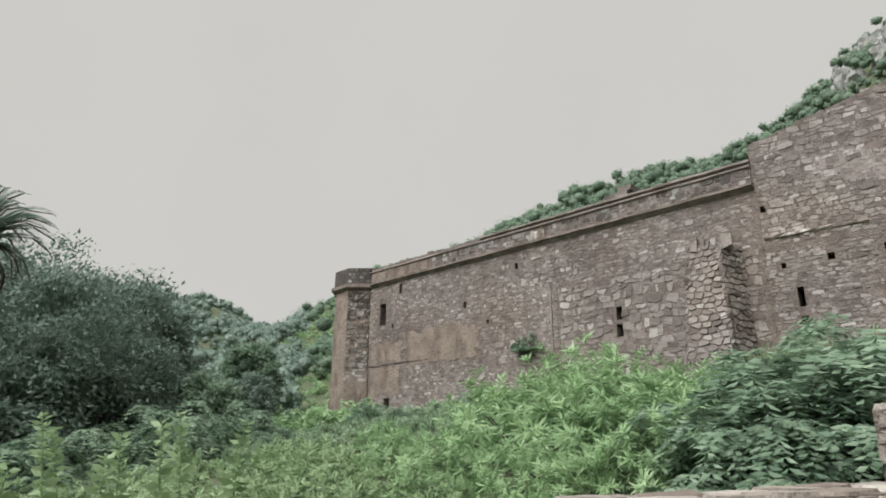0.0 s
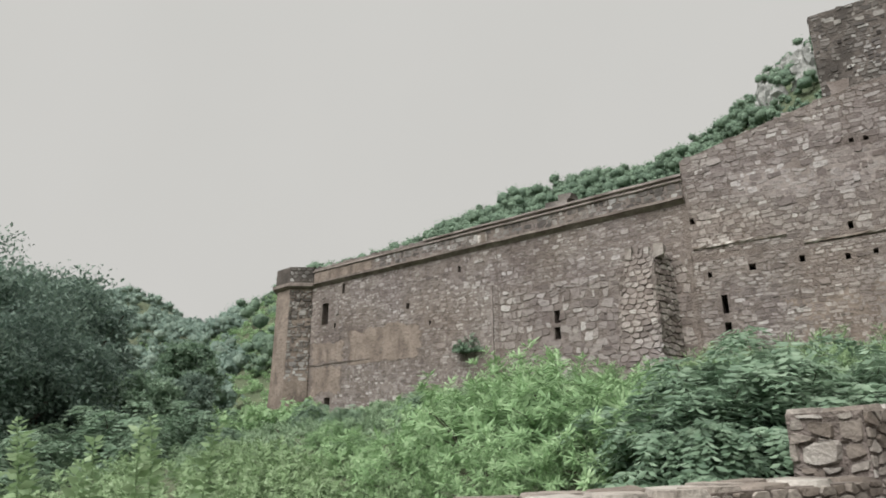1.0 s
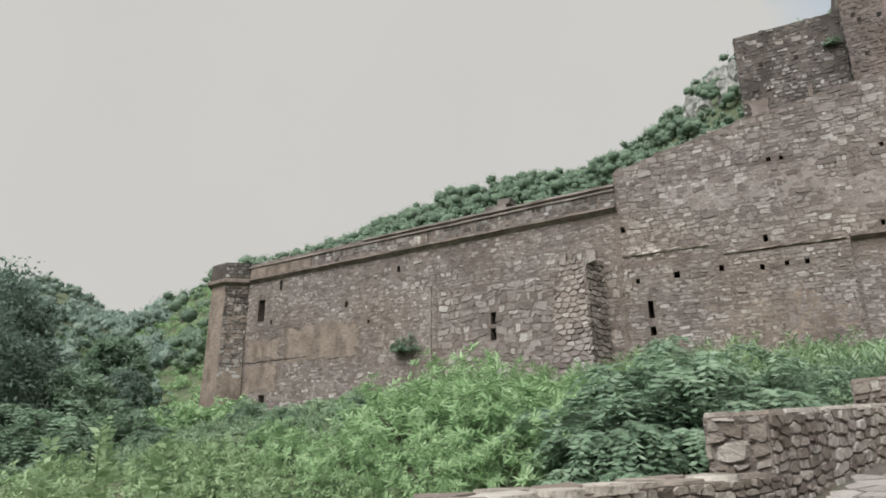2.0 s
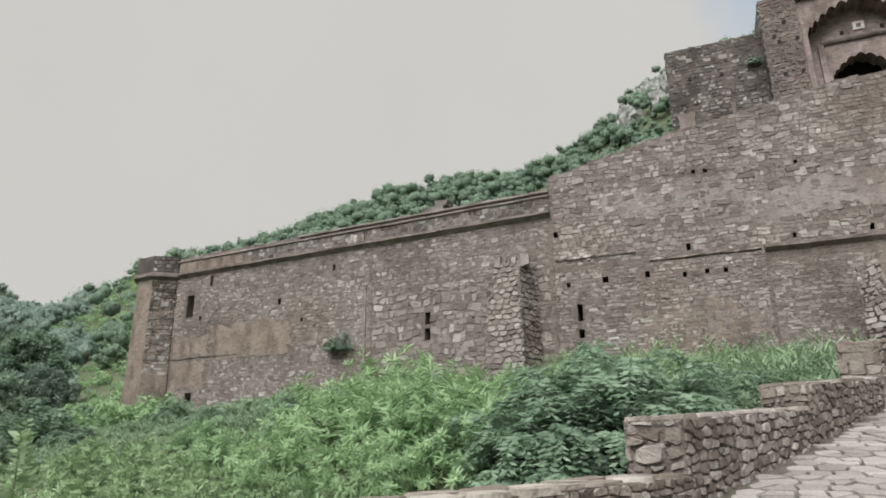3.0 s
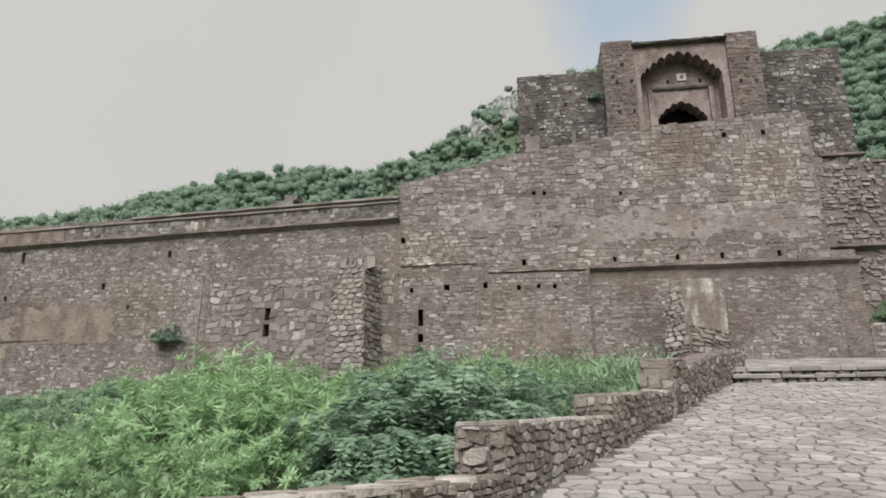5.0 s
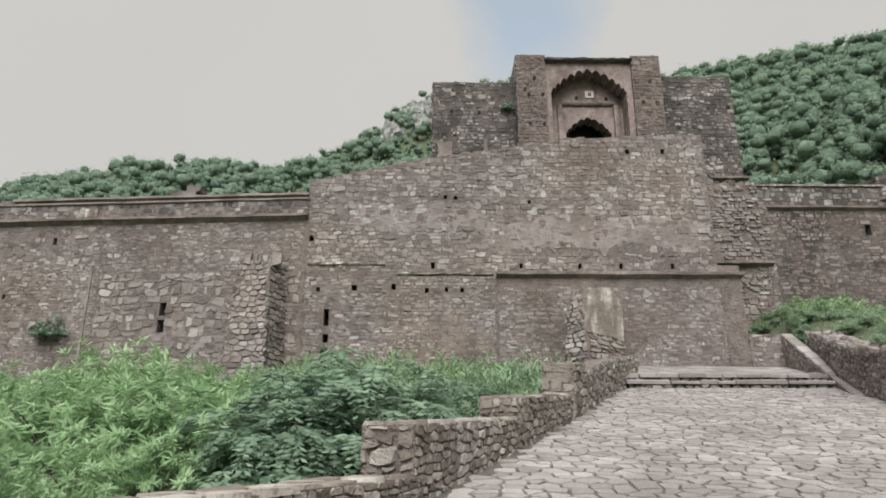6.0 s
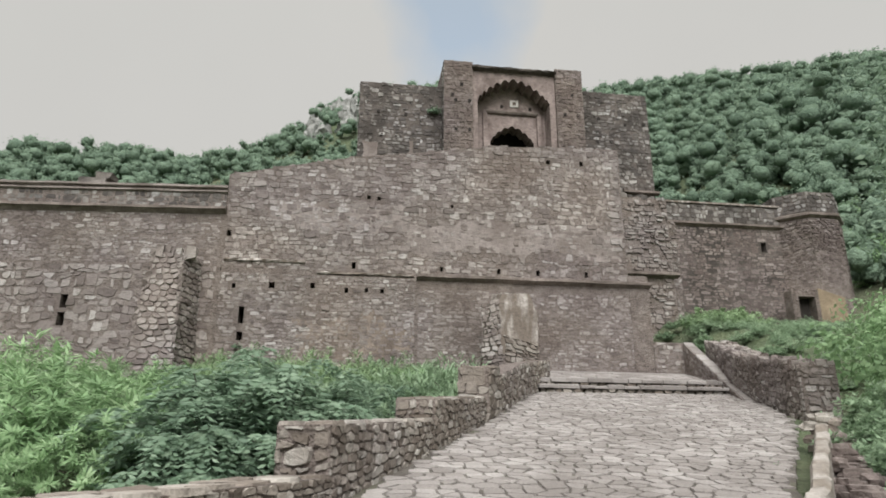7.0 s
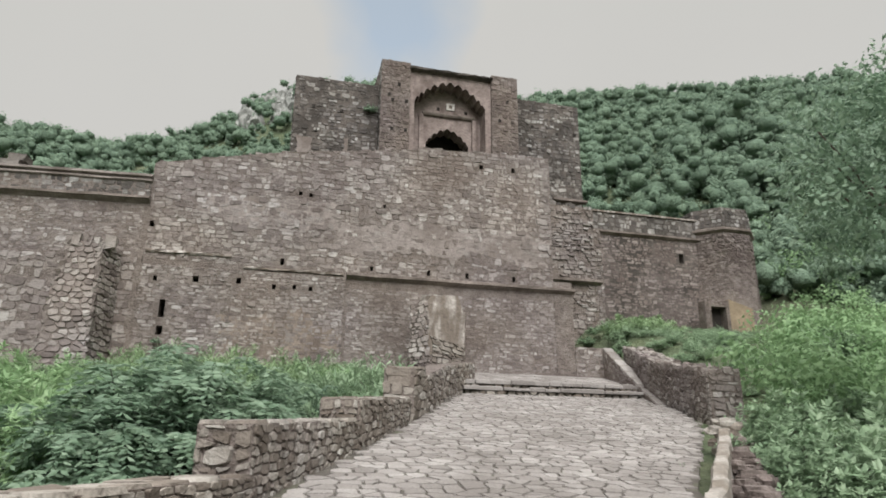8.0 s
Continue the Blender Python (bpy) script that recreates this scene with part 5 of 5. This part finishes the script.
bright = shrub("willowy_bush", "bright green willowy bush with long narrow leaves", 11, 1.25, 1.25, 1.25, 150, 44, 0.155, 0.2, M_GRASS, droop=0.7, reach=0.34)
mid = shrub("leafy_bush", "dense mid green leafy bush on the slope", 12, 1.15, 1.15, 1.0, 120, 34, 0.115, 0.4, M_LEAF_MID, droop=0.3, reach=0.35)
dark = shrub("pinnate_bush", "dark green bush with drooping compound leaves", 13, 0.95, 0.95, 1.1, 84, 16, 0.115, 0.36, M_LEAF_DARK, droop=0.9, reach=0.34, pinnate=True)
leafy = shrub("pale_weeds", "pale leafy weeds with light tips", 19, 1.0, 1.0, 0.85, 110, 40, 0.105, 0.36, M_LEAF_YELLOW, droop=0.15, reach=0.45)
weed = shrub("tall_weeds", "pale yellow green tall weeds and grass", 14, 1.1, 1.1, 0.8, 130, 38, 0.15, 0.13, M_LEAF_YELLOW, droop=-0.35, reach=0.45)
spread(bright, [(-3.6, 8.0, 1.12, 10), (-2.7, 7.0, 0.72, 80), (-5.2, 8.4, 1.2, 150), (-4.4, 9.6, 1.25, 200), (-6.6, 9.6, 0.82, 260), (-5.8, 11.2, 1.2, 300), (-3.2, 10.3, 0.9, 20), (-3.5, 5.9, 0.62, 60), (-5.0, 6.3, 0.66, 110), (-7.6, 11.6, 0.6, 45), (-6.8, 7.4, 0.6, 190), (-2.2, 8.6, 0.72, 240), (-1.3, 10.6, 0.6, 15), (-8.9, 9.4, 0.5, 95)]
       + strewn(5, 10, -6, 2.4, 14.5, 18.8, 0.5, 0.75, garden, 1.3), "bright bushes below the fort wall")
spread(mid, [(x, y, k * (0.55 if x < -8.0 else 1.0), a) for x, y, k, a in strewn(6, 58, -22, 3.0, 5.0, 19.4, 0.6, 0.98, lambda x, y: garden(x, y, 1.0, 0.8 if x > -12 else 4.0) and (y > 10.8 or x < -8.0), 1.1)], "mid green bushes below the fort wall")
spread(dark, [(-1.45, 7.0, 1.12, 0), (-0.75, 8.3, 1.3, 120), (-1.7, 8.0, 1.3, 230), (-0.1, 9.4, 1.05, 300), (-1.0, 9.6, 1.25, 75), (0.9, 11.4, 0.8, 40), (0.2, 11.6, 0.75, 170), (-1.2, 12.2, 0.8, 80), (-9.5, 13.0, 0.6, 10), (-13.5, 13.5, 0.7, 190), (-12.0, 9.0, 0.5, 100), (-11.0, 12.0, 0.55, 260), (-13.0, 4.6, 1.3, 20), (-14.2, 6.2, 1.4, 80), (-12.6, 3.6, 1.2, 140), (-15.0, 8.2, 1.4, 200), (-13.2, 7.6, 1.3, 260), (-15.6, 5.0, 1.4, 320), (-16.0, 10.0, 1.3, 50), (-14.2, 3.4, 1.4, 110), (-13.2, 9.6, 1.1, 170)], "dark compound-leaved bushes")
spread(leafy, [(-3.2, 4.3, 0.62, 0), (-4.4, 4.0, 0.66, 50), (-5.6, 4.3, 0.72, 100), (-6.8, 4.9, 0.75, 160), (-6.2, 3.4, 0.7, 10), (-7.9, 4.2, 0.8, 210), (-9.2, 5.2, 0.85, 70), (-8.2, 6.2, 0.85, 330), (-10.8, 6.6, 0.7, 20), (-10.2, 8.0, 0.6, 280), (-5.4, 5.4, 0.7, 40), (-7.2, 6.4, 0.8, 140), (-9.8, 4.0, 0.8, 190), (-8.8, 7.6, 0.62, 20), (-4.2, 5.2, 0.6, 220), (-6.6, 6.0, 0.75, 300)], "pale weeds beside the parapet")
spread(weed, [(-1.6, 15.4, 1.35, 20), (-0.3, 16.0, 1.4, 90), (0.7, 16.7, 1.35, 150), (1.6, 17.3, 1.2, 210), (-2.7, 16.2, 1.35, 260), (-1.0, 17.2, 1.3, 310), (-3.4, 15.0, 1.2, 40)]
       + strewn(8, 16, -21, 3.2, 15.5, 19.2, 0.6, 0.9, lambda x, y: garden(x, y, 0.9, 0.6) and x > -13, 1.6), "pale weeds on the slope")
short = shrub("low_scrub", "short grey green scrub at the wall foot", 20, 0.8, 0.8, 0.42, 50, 34, 0.12, 0.3, M_LEAF_MID, droop=0.1, reach=0.3)
spread(short, strewn(9, 84, -25, -7.5, 8.5, 21, 0.7, 1.1, lambda x, y: garden(x, y, 1.0, 0.5), 1.1), "short scrub at the wall foot")
# along the top of the ramp wall
turf = shrub("grass_tuft", "bright green grass tuft behind the parapet", 15, 0.7, 0.7, 0.5, 80, 18, 0.16, 0.17, M_LEAF_MID, droop=-0.1, reach=0.35, category="grass")
spread(turf, [(x, y, k * (0.6 if x > 10 and k > 0.8 else 1.5 if 0 < x < 4 else 1.0), a) for x, y, k, a in [(0.9, 12.6, 1.0, 0), (1.6, 13.3, 1.1, 40), (2.4, 14.4, 1.15, 90), (3.0, 15.6, 1.15, 150), (1.2, 14.2, 1.1, 200), (2.0, 15.6, 1.2, 250), (3.4, 16.9, 1.1, 300), (2.6, 17.4, 1.2, 330), (0.6, 13.6, 1.0, 10), (3.7, 18.2, 1.0, 70), (1.4, 16.8, 1.1, 120), (12.0, 20.8, 1.0, 30), (12.8, 21.2, 1.1, 80), (13.2, 22.0, 1.2, 140), (12.3, 22.4, 1.2, 210), (14.0, 22.5, 1.3, 260), (14.8, 23.6, 1.3, 10), (13.0, 24.2, 1.3, 50), (15.5, 22.8, 1.3, 100), (13.6, 20.6, 1.2, 20), (14.8, 21.2, 1.3, 300), (16.2, 24.2, 1.4, 130), (12.6, 19.6, 0.9, 170), (10.95, 21.6, 1.0, 0), (11.6, 21.9, 1.2, 60), (12.6, 22.6, 1.3, 120), (13.6, 23.6, 1.3, 180), (12.2, 20.6, 0.8, 200), (6.0, 7.5, 0.3, 10)] + strewn(23, 34, 11.9, 16.5, 17.0, 24.5, 0.8, 1.3, lambda x, y: x > lerp_table([(16, 12.3), (19.3, 12.7), (19.6, 11.2), (24, 11.4)], y), 0.6) + strewn(24, 64, 11, 24, 14, 28, 0.4, 0.75, lambda x, y: door_sightline(x, y) and x > lerp_table([(16, 12.3), (19.3, 12.7), (24, 13)], y), 0.5)], "grass tufts")

def sprig(seed, height):
    """A single tall stem with pale alternate leaves and a loose tip."""
    rng = np.random.default_rng(seed)
    ob = tagged(new("tall_sprig"), "tall pale leafy sprig standing above the weeds", "weed", group="tall sprigs above the weeds")
    lean = rng.normal(size=2) * 0.14 * height
    at = lambda t: np.array([lean[0] * t * t, lean[1] * t * t, height * t])
    stem_mesh("stem", [at(0), at(0.34), at(0.67)], [at(0.34), at(0.67), at(1.0)], 0.009, 0.004, M_LEAF_YELLOW, ob, 0.0, 2, 5)
    n = 64
    t = np.linspace(0.3, 1.0, n)
    a = np.arange(n) * 2.4 + rng.uniform(0, 6)
    pos = np.array([at(q) for q in t])
    way = unit(np.stack([np.cos(a), np.sin(a), rng.uniform(0.1, 0.7, n) - 0.5 * (1 - t)], 1))
    ln = (0.2 - 0.1 * t) * rng.uniform(0.7, 1.2, n)
    v, f = leaves_mesh(pos, way, unit(rng.normal(size=(n, 3)) + np.array([0, 0, 0.6])), ln, ln * 0.5)
    leaves = new("leaves", raw_mesh("leaves", v, f, M_LEAF_YELLOW))
    leaves.parent = ob
    return ob


for i, (az, r, h) in enumerate(((-71.0, 5.6, 1.2), (-67.5, 6.2, 1.5), (-66.2, 6.5, 1.35), (-63.0, 6.4, 1.25), (-60.0, 6.0, 1.3), (-58.6, 6.6, 1.35), (-55.0, 6.6, 1.2), (-69.2, 6.0, 1.2), (-64.5, 5.8, 1.15))):
    x, y = r * math.sin(radians(az)), r * math.cos(radians(az))
    sprig(800 + i, h).location = (x, y, base_z(x, y) - 0.12)


# right-hand slope
def right_side(x, y):
    if door_sightline(x, y):
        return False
    return x > lerp_table([(4, 6.3), (8.6, 8.4), (12, 11.0), (19.3, 13.4), (26, 14.5)], y)


mid2 = shrub("slope_bush", "broad-leaved bush on the slope beside the ramp", 16, 1.2, 1.2, 1.15, 130, 30, 0.16, 0.42, M_LEAF_MID, droop=0.45, reach=0.4)
spread(mid2, [(8.3, 7.8, 0.9, 0), (9.4, 8.8, 1.1, 70), (9.9, 7.2, 1.2, 140), (8.6, 6.4, 0.8, 200), (11.2, 9.8, 1.0, 250), (12.4, 11.0, 1.0, 300), (11.6, 8.2, 1.2, 30), (7.35, 6.4, 0.72, 90), (6.9, 5.6, 0.6, 10), (7.75, 7.5, 0.62, 40), (8.2, 7.0, 0.85, 250), (7.6, 5.4, 0.9, 150), (8.9, 8.9, 0.8, 60), (13.4, 9.0, 1.3, 10)] + strewn(21, 12, 17, 30, 14, 19.5, 0.9, 1.3, lambda x, y: right_side(x, y) and not 35 < math.degrees(math.atan2(x, y)) < 43, 1.6), "bushes on the right slope")
low = shrub("ground_cover", "low pale green creepers over the slope", 17, 1.3, 1.3, 0.65, 100, 27, 0.14, 0.33, M_LEAF_YELLOW, droop=0.2, reach=0.35)
spread(low, strewn(22, 62, 8.5, 30, 6, 27.6, 0.75, 1.1, lambda x, y: right_side(x, y) and not (18.5 < x < 27.5 and y > 23.5), 1.2), "creepers on the right slope")
# plants on the masonry
tuft = shrub("wall_bush", "small dark bush rooted in the wall face", 18, 0.55, 0.4, 0.6, 46, 44, 0.09, 0.4, M_LEAF_DARK, droop=0.5, reach=0.25, low=-0.9)
p = MA @ Vector((-8.42, -0.2, 5.45))
tuft.matrix_basis = Matrix.Translation(p) @ Matrix.Diagonal((1.3, 1.0, 1.3, 1.0))
t2 = copy_thing(tuft, Matrix.Translation((-3.4, 19.8, 4.85)))
t2.scale = (0.35, 0.35, 0.35)
t3 = copy_thing(tuft, Matrix.Translation((4.3, GY + 0.6, 20.7)))
t3.scale = (0.9, 0.7, 0.9)
t4 = copy_thing(tuft, Matrix.Translation((11.4, 24.9, 8.0)))
t4.scale = (1.4, 0.8, 0.9)


# ---- trees ----
def tree(name, label, seed, x, y, height, rx, rz, n_clumps, per, leaf, material, trunk_r, lift=0.42, width=0.45):
    rng = np.random.default_rng(seed)
    z0 = ground_z(x, y)
    ob = tagged(new(name), label, "tree")
    ob.location = (x, y, z0 - 0.1)
    d = unit(rng.normal(size=(n_clumps * 2, 3)))
    d = d[d[:, 2] > -0.55][:n_clumps]
    rad = rng.uniform(0.45, 1.0, len(d)) ** 0.6 * (0.8 + 0.3 * np.array([noise.noise(Vector(q * 1.7) + Vector((seed, 0, 0))) for q in d]))
    c = d * np.array([rx, rx, rz]) * rad[:, None] + np.array([0, 0, height - rz])
    k = np.repeat(np.arange(len(c)), per)
    size = rx * 0.1
    off = np.clip(rng.normal(size=(len(k), 3)), -1.6, 1.6) * np.array([size, size, size * 0.6])
    pos = c[k] + off
    way = unit(rng.normal(size=pos.shape) + d[k] * 0.6 - np.array([0, 0, 0.35]))
    up = unit(np.array([0, 0, 0.7]) + off / size * 0.5 + rng.normal(size=pos.shape) * 0.35)
    ln = leaf * rng.uniform(0.6, 1.3, len(pos))
    v, f = leaves_mesh(pos, way, up, ln, ln * width)
    cr = new("crown", raw_mesh("crown", v, f, material))
    cr.parent = ob
    fork = np.array([0, 0, height * lift * 0.5])
    stem_mesh("trunk", [(0, 0, -0.3)], [fork], trunk_r * 1.3, trunk_r, M_BARK, ob, 0.0, 4, 8)
    pick = rng.choice(len(c), min(len(c), 14), replace=False)
    stem_mesh("branchwork", [fork + rng.normal(size=3) * 0.05 for _ in pick], [c[i] for i in pick], trunk_r * 0.45, 0.02, M_BARK, ob, 0.08, 4, 5)
    return ob


def polar(az, r):
    return r * math.sin(radians(az)), r * math.cos(radians(az))


for i, (az, r, h, rx, rz, n, per, leaf, m, tr) in enumerate((
        (-70.5, 23, 8.4, 4.4, 4.3, 240, 150, 0.17, M_LEAF_TREE, 0.28), (-64.0, 25, 7.6, 2.6, 3.8, 170, 150, 0.17, M_LEAF_TREE, 0.22), (-79.0, 24, 8.0, 4.4, 4.2, 190, 130, 0.19, M_LEAF_TREE, 0.28),
        (-66.5, 19, 4.9, 2.8, 2.6, 180, 150, 0.14, M_LEAF_TREE, 0.16), (-73, 17, 4.5, 2.6, 2.5, 160, 150, 0.14, M_LEAF_TREE, 0.16),
        (-54.8, 30, 4.8, 1.5, 1.7, 120, 120, 0.16, M_LEAF_DARK, 0.14), (-55.0, 23, 3.0, 1.1, 1.4, 110, 100, 0.13, M_LEAF_TREE, 0.1), (-58.5, 22, 3.2, 1.5, 1.5, 120, 100, 0.15, M_LEAF_DARK, 0.12))):
    x, y = polar(az, r)
    tree("valley_tree", "dark green broad valley tree with a dense uneven crown", 300 + i, x, y, h, rx, rz, n, per, leaf, m, tr)
x, y = polar(58, 15)
tree("overhanging_tree", "slender tree with loose small leathery leaves", 331, x, y, 9.6, 3.8, 4.0, 170, 60, 0.15, M_LEAF_DARK, 0.07, 0.5, 0.5)
x, y = polar(62, 13)
tree("overhanging_tree", "slender tree with sparse upper sprays of leaves", 332, x, y, 8.4, 2.6, 3.2, 70, 46, 0.15, M_LEAF_DARK, 0.1, 0.5, 0.5)


def palm(x, y, height, seed):
    rng = random.Random(seed)
    ob = tagged(new("date_palm"), "date palm with arching feathery fronds and a dead skirt", "palm tree")
    ob.location = (x, y, ground_z(x, y) - 0.1)
    stem_mesh("trunk", [(0, 0, -0.3)], [(0.2, 0.1, height)], 0.26, 0.2, M_BARK, ob, 0.0, 8, 10)
    for i in range(56):
        a, el = rng.uniform(0, 2 * math.pi), rng.uniform(-0.9, 1.25)
        hang = el < -0.2
        L = rng.uniform(1.25, 1.75)
        pos, way, up, ln = [], [], [], []
        h = Vector((math.cos(a), math.sin(a), 0))
        pts = []
        for k in range(31):
            t = k / 30
            e = el - 1.5 * t * t
            c = (pts[-1] if pts else Vector((0.2, 0.1, height))) + (h * math.cos(e) + Vector((0, 0, math.sin(e)))) * (L / 30)
            pts.append(c)
            if k < 3:
                continue
            side = Vector((-h.y, h.x, 0))
            for sg in (-1, 1):
                pos.append(c)
                w = (side * sg + (h * math.cos(e) + Vector((0, 0, math.sin(e)))) * 0.9 + Vector((0, 0, 0.25))).normalized()
                way.append(w)
                up.append(Vector((0, 0, 1)))
                ln.append(0.32 * (1 - 0.55 * t))
        ln = np.array(ln)
        v, f = leaves_mesh(np.array(pos), np.array(way), np.array(up), ln, ln * 0.17)
        fr = new("frond", raw_mesh("frond", v, f, M_BARK if hang else M_LEAF_TREE))
        fr.parent = ob
        stem_mesh("midrib", [pts[0], pts[10], pts[20]], [pts[10], pts[20], pts[30]], 0.02, 0.01, M_BARK, fr, 0.0, 1, 4)


x, y = polar(-75.7, 16.5)
palm(x, y, 5.75, 5)

# ---- woods and rocks on the hillsides ----
def crown_shape():
    bm = bmesh.new()
    bmesh.ops.create_icosphere(bm, subdivisions=1, radius=1)
    v, f = np.array([p.co for p in bm.verts]), np.array([[p.index for p in q.verts] for q in bm.faces])
    bm.free()
    return v, f


def woods(name, label, seed, spots, per, leaf, material, crown=None):
    """Trees of a few uneven leaf masses each: leaves all over a dense heart."""
    rng = np.random.default_rng(seed)
    P = np.array([(x, y, ground_z(x, y)) for x, y, _ in spots])
    R = np.array([r for _, _, r in spots])
    lobes = 6
    k = np.repeat(np.arange(len(P)), per)
    lobe = rng.integers(0, lobes, len(k))
    ang = rng.uniform(0, 2 * np.pi, (len(P), lobes))
    far_out = rng.uniform(0.3, 0.75, (len(P), lobes))
    rise = rng.uniform(0.1, 0.95, (len(P), lobes))
    fat = rng.uniform(0.3, 0.55, (len(P), lobes))
    mid = np.stack([np.cos(ang) * far_out, np.sin(ang) * far_out, rise], 2)[k, lobe]
    d = unit(rng.normal(size=(len(k), 3)))
    d[:, 2] = np.where(d[:, 2] < -0.35, -d[:, 2], d[:, 2])
    pos = P[k] + (mid + d * (fat[k, lobe] * rng.uniform(0.7, 1.12, len(k)))[:, None] * np.array([1, 1, 0.85])) * R[k][:, None]
    q = unit(rng.normal(size=pos.shape))
    way = unit(np.cross(d, q) + d * rng.uniform(-0.1, 0.15, len(k))[:, None])
    up = unit(d + rng.normal(size=pos.shape) * 0.1)
    ln = leaf * R[k] ** 0.5 * rng.uniform(0.6, 1.3, len(k))
    v, f = leaves_mesh(pos, way, up, ln, ln * 0.7, 0.12)
    ob = tagged(new(name, raw_mesh(name, v, f, material)), label, "woods", kind="stuff")
    if crown:
        ball, tri = crown_shape()
        n = len(P) * lobes
        c = P[:, None] + np.stack([np.cos(ang) * far_out, np.sin(ang) * far_out, rise], 2) * R[:, None, None]
        size = (0.74 * fat * R[:, None]).reshape(-1, 1, 1)
        lump = 1 + rng.uniform(-0.25, 0.2, (n, len(ball), 1))
        cv = c.reshape(-1, 1, 3) + ball[None] * size * lump * np.array([1, 1, 0.85])
        cf = tri[None] + (np.arange(n) * len(ball))[:, None, None]
        me = raw_mesh("crowns", cv.reshape(-1, 3), cf.reshape(-1, 3), crown)
        me.polygons.foreach_set("use_smooth", [True] * len(me.polygons))
        tagged(new(name + "_crowns", me), label, "woods", kind="stuff")
    return ob


wr = random.Random(77)
near_spots, far_spots, grass_spots = [], [], []
while len(near_spots) < 4000:
    az, q = wr.uniform(-51, 68), wr.random()
    foot, far = lerp_table(FOOT, az), lerp_table(FAR, az)
    r = foot + 6 + (far * 1.02 - foot - 6) * q ** (0.6 if az < 18 else 0.95)
    el = math.degrees(math.atan2(ground_z(*polar(az, r)) - 1.6, r))
    hidden = (-46 < az < -12 and el < 14) or (-12 <= az < 20 and el < 19) or (20 <= az < 38 and el < 15)
    if hidden:
        continue
    open_grass = az < -45 and r < 0.98 * far
    if open_grass and wr.random() < 0.975:
        continue
    if az < 18 and wr.random() < 0.35:
        continue
    if -6 < az < 2 and r > 105 and wr.random() < 0.68:
        continue
    near_spots.append((*polar(az, r), (1.3 + 2.3 * wr.random() ** 1.8) * (0.75 if r < 70 else 1.0)))
while len(far_spots) < 950:
    az, q = wr.uniform(-85, -51), wr.random()
    foot, far = lerp_table(FOOT, az), lerp_table(FAR, az)
    r = foot + 8 + (far * 1.02 - foot - 8) * q ** 0.7
    if noise.noise(Vector((*polar(az, r), 0)) * 0.02) > 0.28:
        continue
    far_spots.append((*polar(az, r), wr.uniform(1.6, 3.6)))
woods("hillside_woods", "dense green scrub woodland on the near hillsides", 401, near_spots, 125, 0.24, M_LEAF_HILL_HAZED, M_CROWN_HILL_HAZED)
woods("distant_woods", "green scrub woodland across the valley with haze painted into its colour", 402, far_spots, 120, 0.36, M_LEAF_FAR_HAZED, M_CROWN_FAR_HAZED)
while len(grass_spots) < 1150:
    az = wr.uniform(-58, -44.5)
    r = 26 + 116 * wr.random() ** 1.1
    x, y = polar(az, r)
    if y < wall_y(x) - 0.8 or r > 33:
        grass_spots.append((x, y, wr.uniform(0.5, 1.0)))
right_spots = []
while len(right_spots) < 560:
    az = wr.uniform(37.5, 62)
    r = 16 + 50 * wr.random() ** 1.3
    x, y = polar(az, r)
    if right_side(x, y) and math.degrees(math.atan2(x - 0.1, y + 1.5)) > 39.8 and not (35 < az < 39.4 and 24 < r < 37) and not (14 < x < 28 and 28 < y < 34) and not (19.0 < x < 26.0 and 23.5 < y < 29):
        right_spots.append((x, y, 0.4 + 1.3 * wr.random() ** 2.2))
woods("slope_scrub", "pale green scrub and creepers on the slope beside the ramp", 404, right_spots, 250, 0.135, M_GRASS)
woods("slope_grass", "bright green grass and low scrub on the slope by the tower", 403, grass_spots, 100, 0.24, M_GRASS)


def rocks(spots, seed):
    rng = random.Random(seed)
    s = Soup()
    for x, y, k in spots:
        z = ground_z(x, y)
        bm = bmesh.new()
        bmesh.ops.create_icosphere(bm, subdivisions=2, radius=k)
        for v in bm.verts:
            v.co *= 1 + 0.9 * noise.noise(v.co * (1.6 / k) + Vector((x, y, 0)))
            v.co.z *= 1.5
        s.add([v.co + Vector((x, y, z + k * 0.3)) for v in bm.verts], [tuple(v.index for v in f.verts) for f in bm.faces])
        bm.free()
    return link_mesh("rock_outcrop", s.v, s.f, M_ROCK, label="pale grey crags breaking through the hilltop scrub", category="rocks", kind="stuff")


rr = random.Random(9)
rocks([(*polar(rr.uniform(-5.0, 1.5), rr.uniform(112, 139)), rr.uniform(0.5, 1.5)) for _ in range(110)] + [(*polar(rr.uniform(21, 26.5), rr.uniform(118, 138)), rr.uniform(0.5, 1.2)) for _ in range(26)], 3)

# ---- flagstones of the ramp ----
def in_ramp(u, v):
    x, y = u - 5.5, v - 6.0
    return 1.0 if left_edge(y) + 0.1 < x < right_edge(y) - 0.08 else 0.0


lay_stones(ramp, 17.0, 22.4, 0.25, 0.19, lambda u, v, d: Vector((u - 5.5, v - 6.0, ramp_z(v - 6.0) + d)), 901, M_PAVE, keep=in_ramp, jit=0.5, gap=0.009, proud=0.012, rough=0.05, flush=1.0, top=0.95, singles=300, single_box=(0, 17, 11.0, 18.5), name="flagstone")
lay_stones(landing, 5.6, 2.4, 0.5, 0.34, lambda u, v, d: Vector((5.75 + u, 17.6 + v, 3.81 + 0.2333 * v + d - 0.02)), 902, M_PAVE, jit=0.4, gap=0.014, proud=0.012, rough=0.05, flush=1.0, top=0.95, singles=80, name="flagstone")
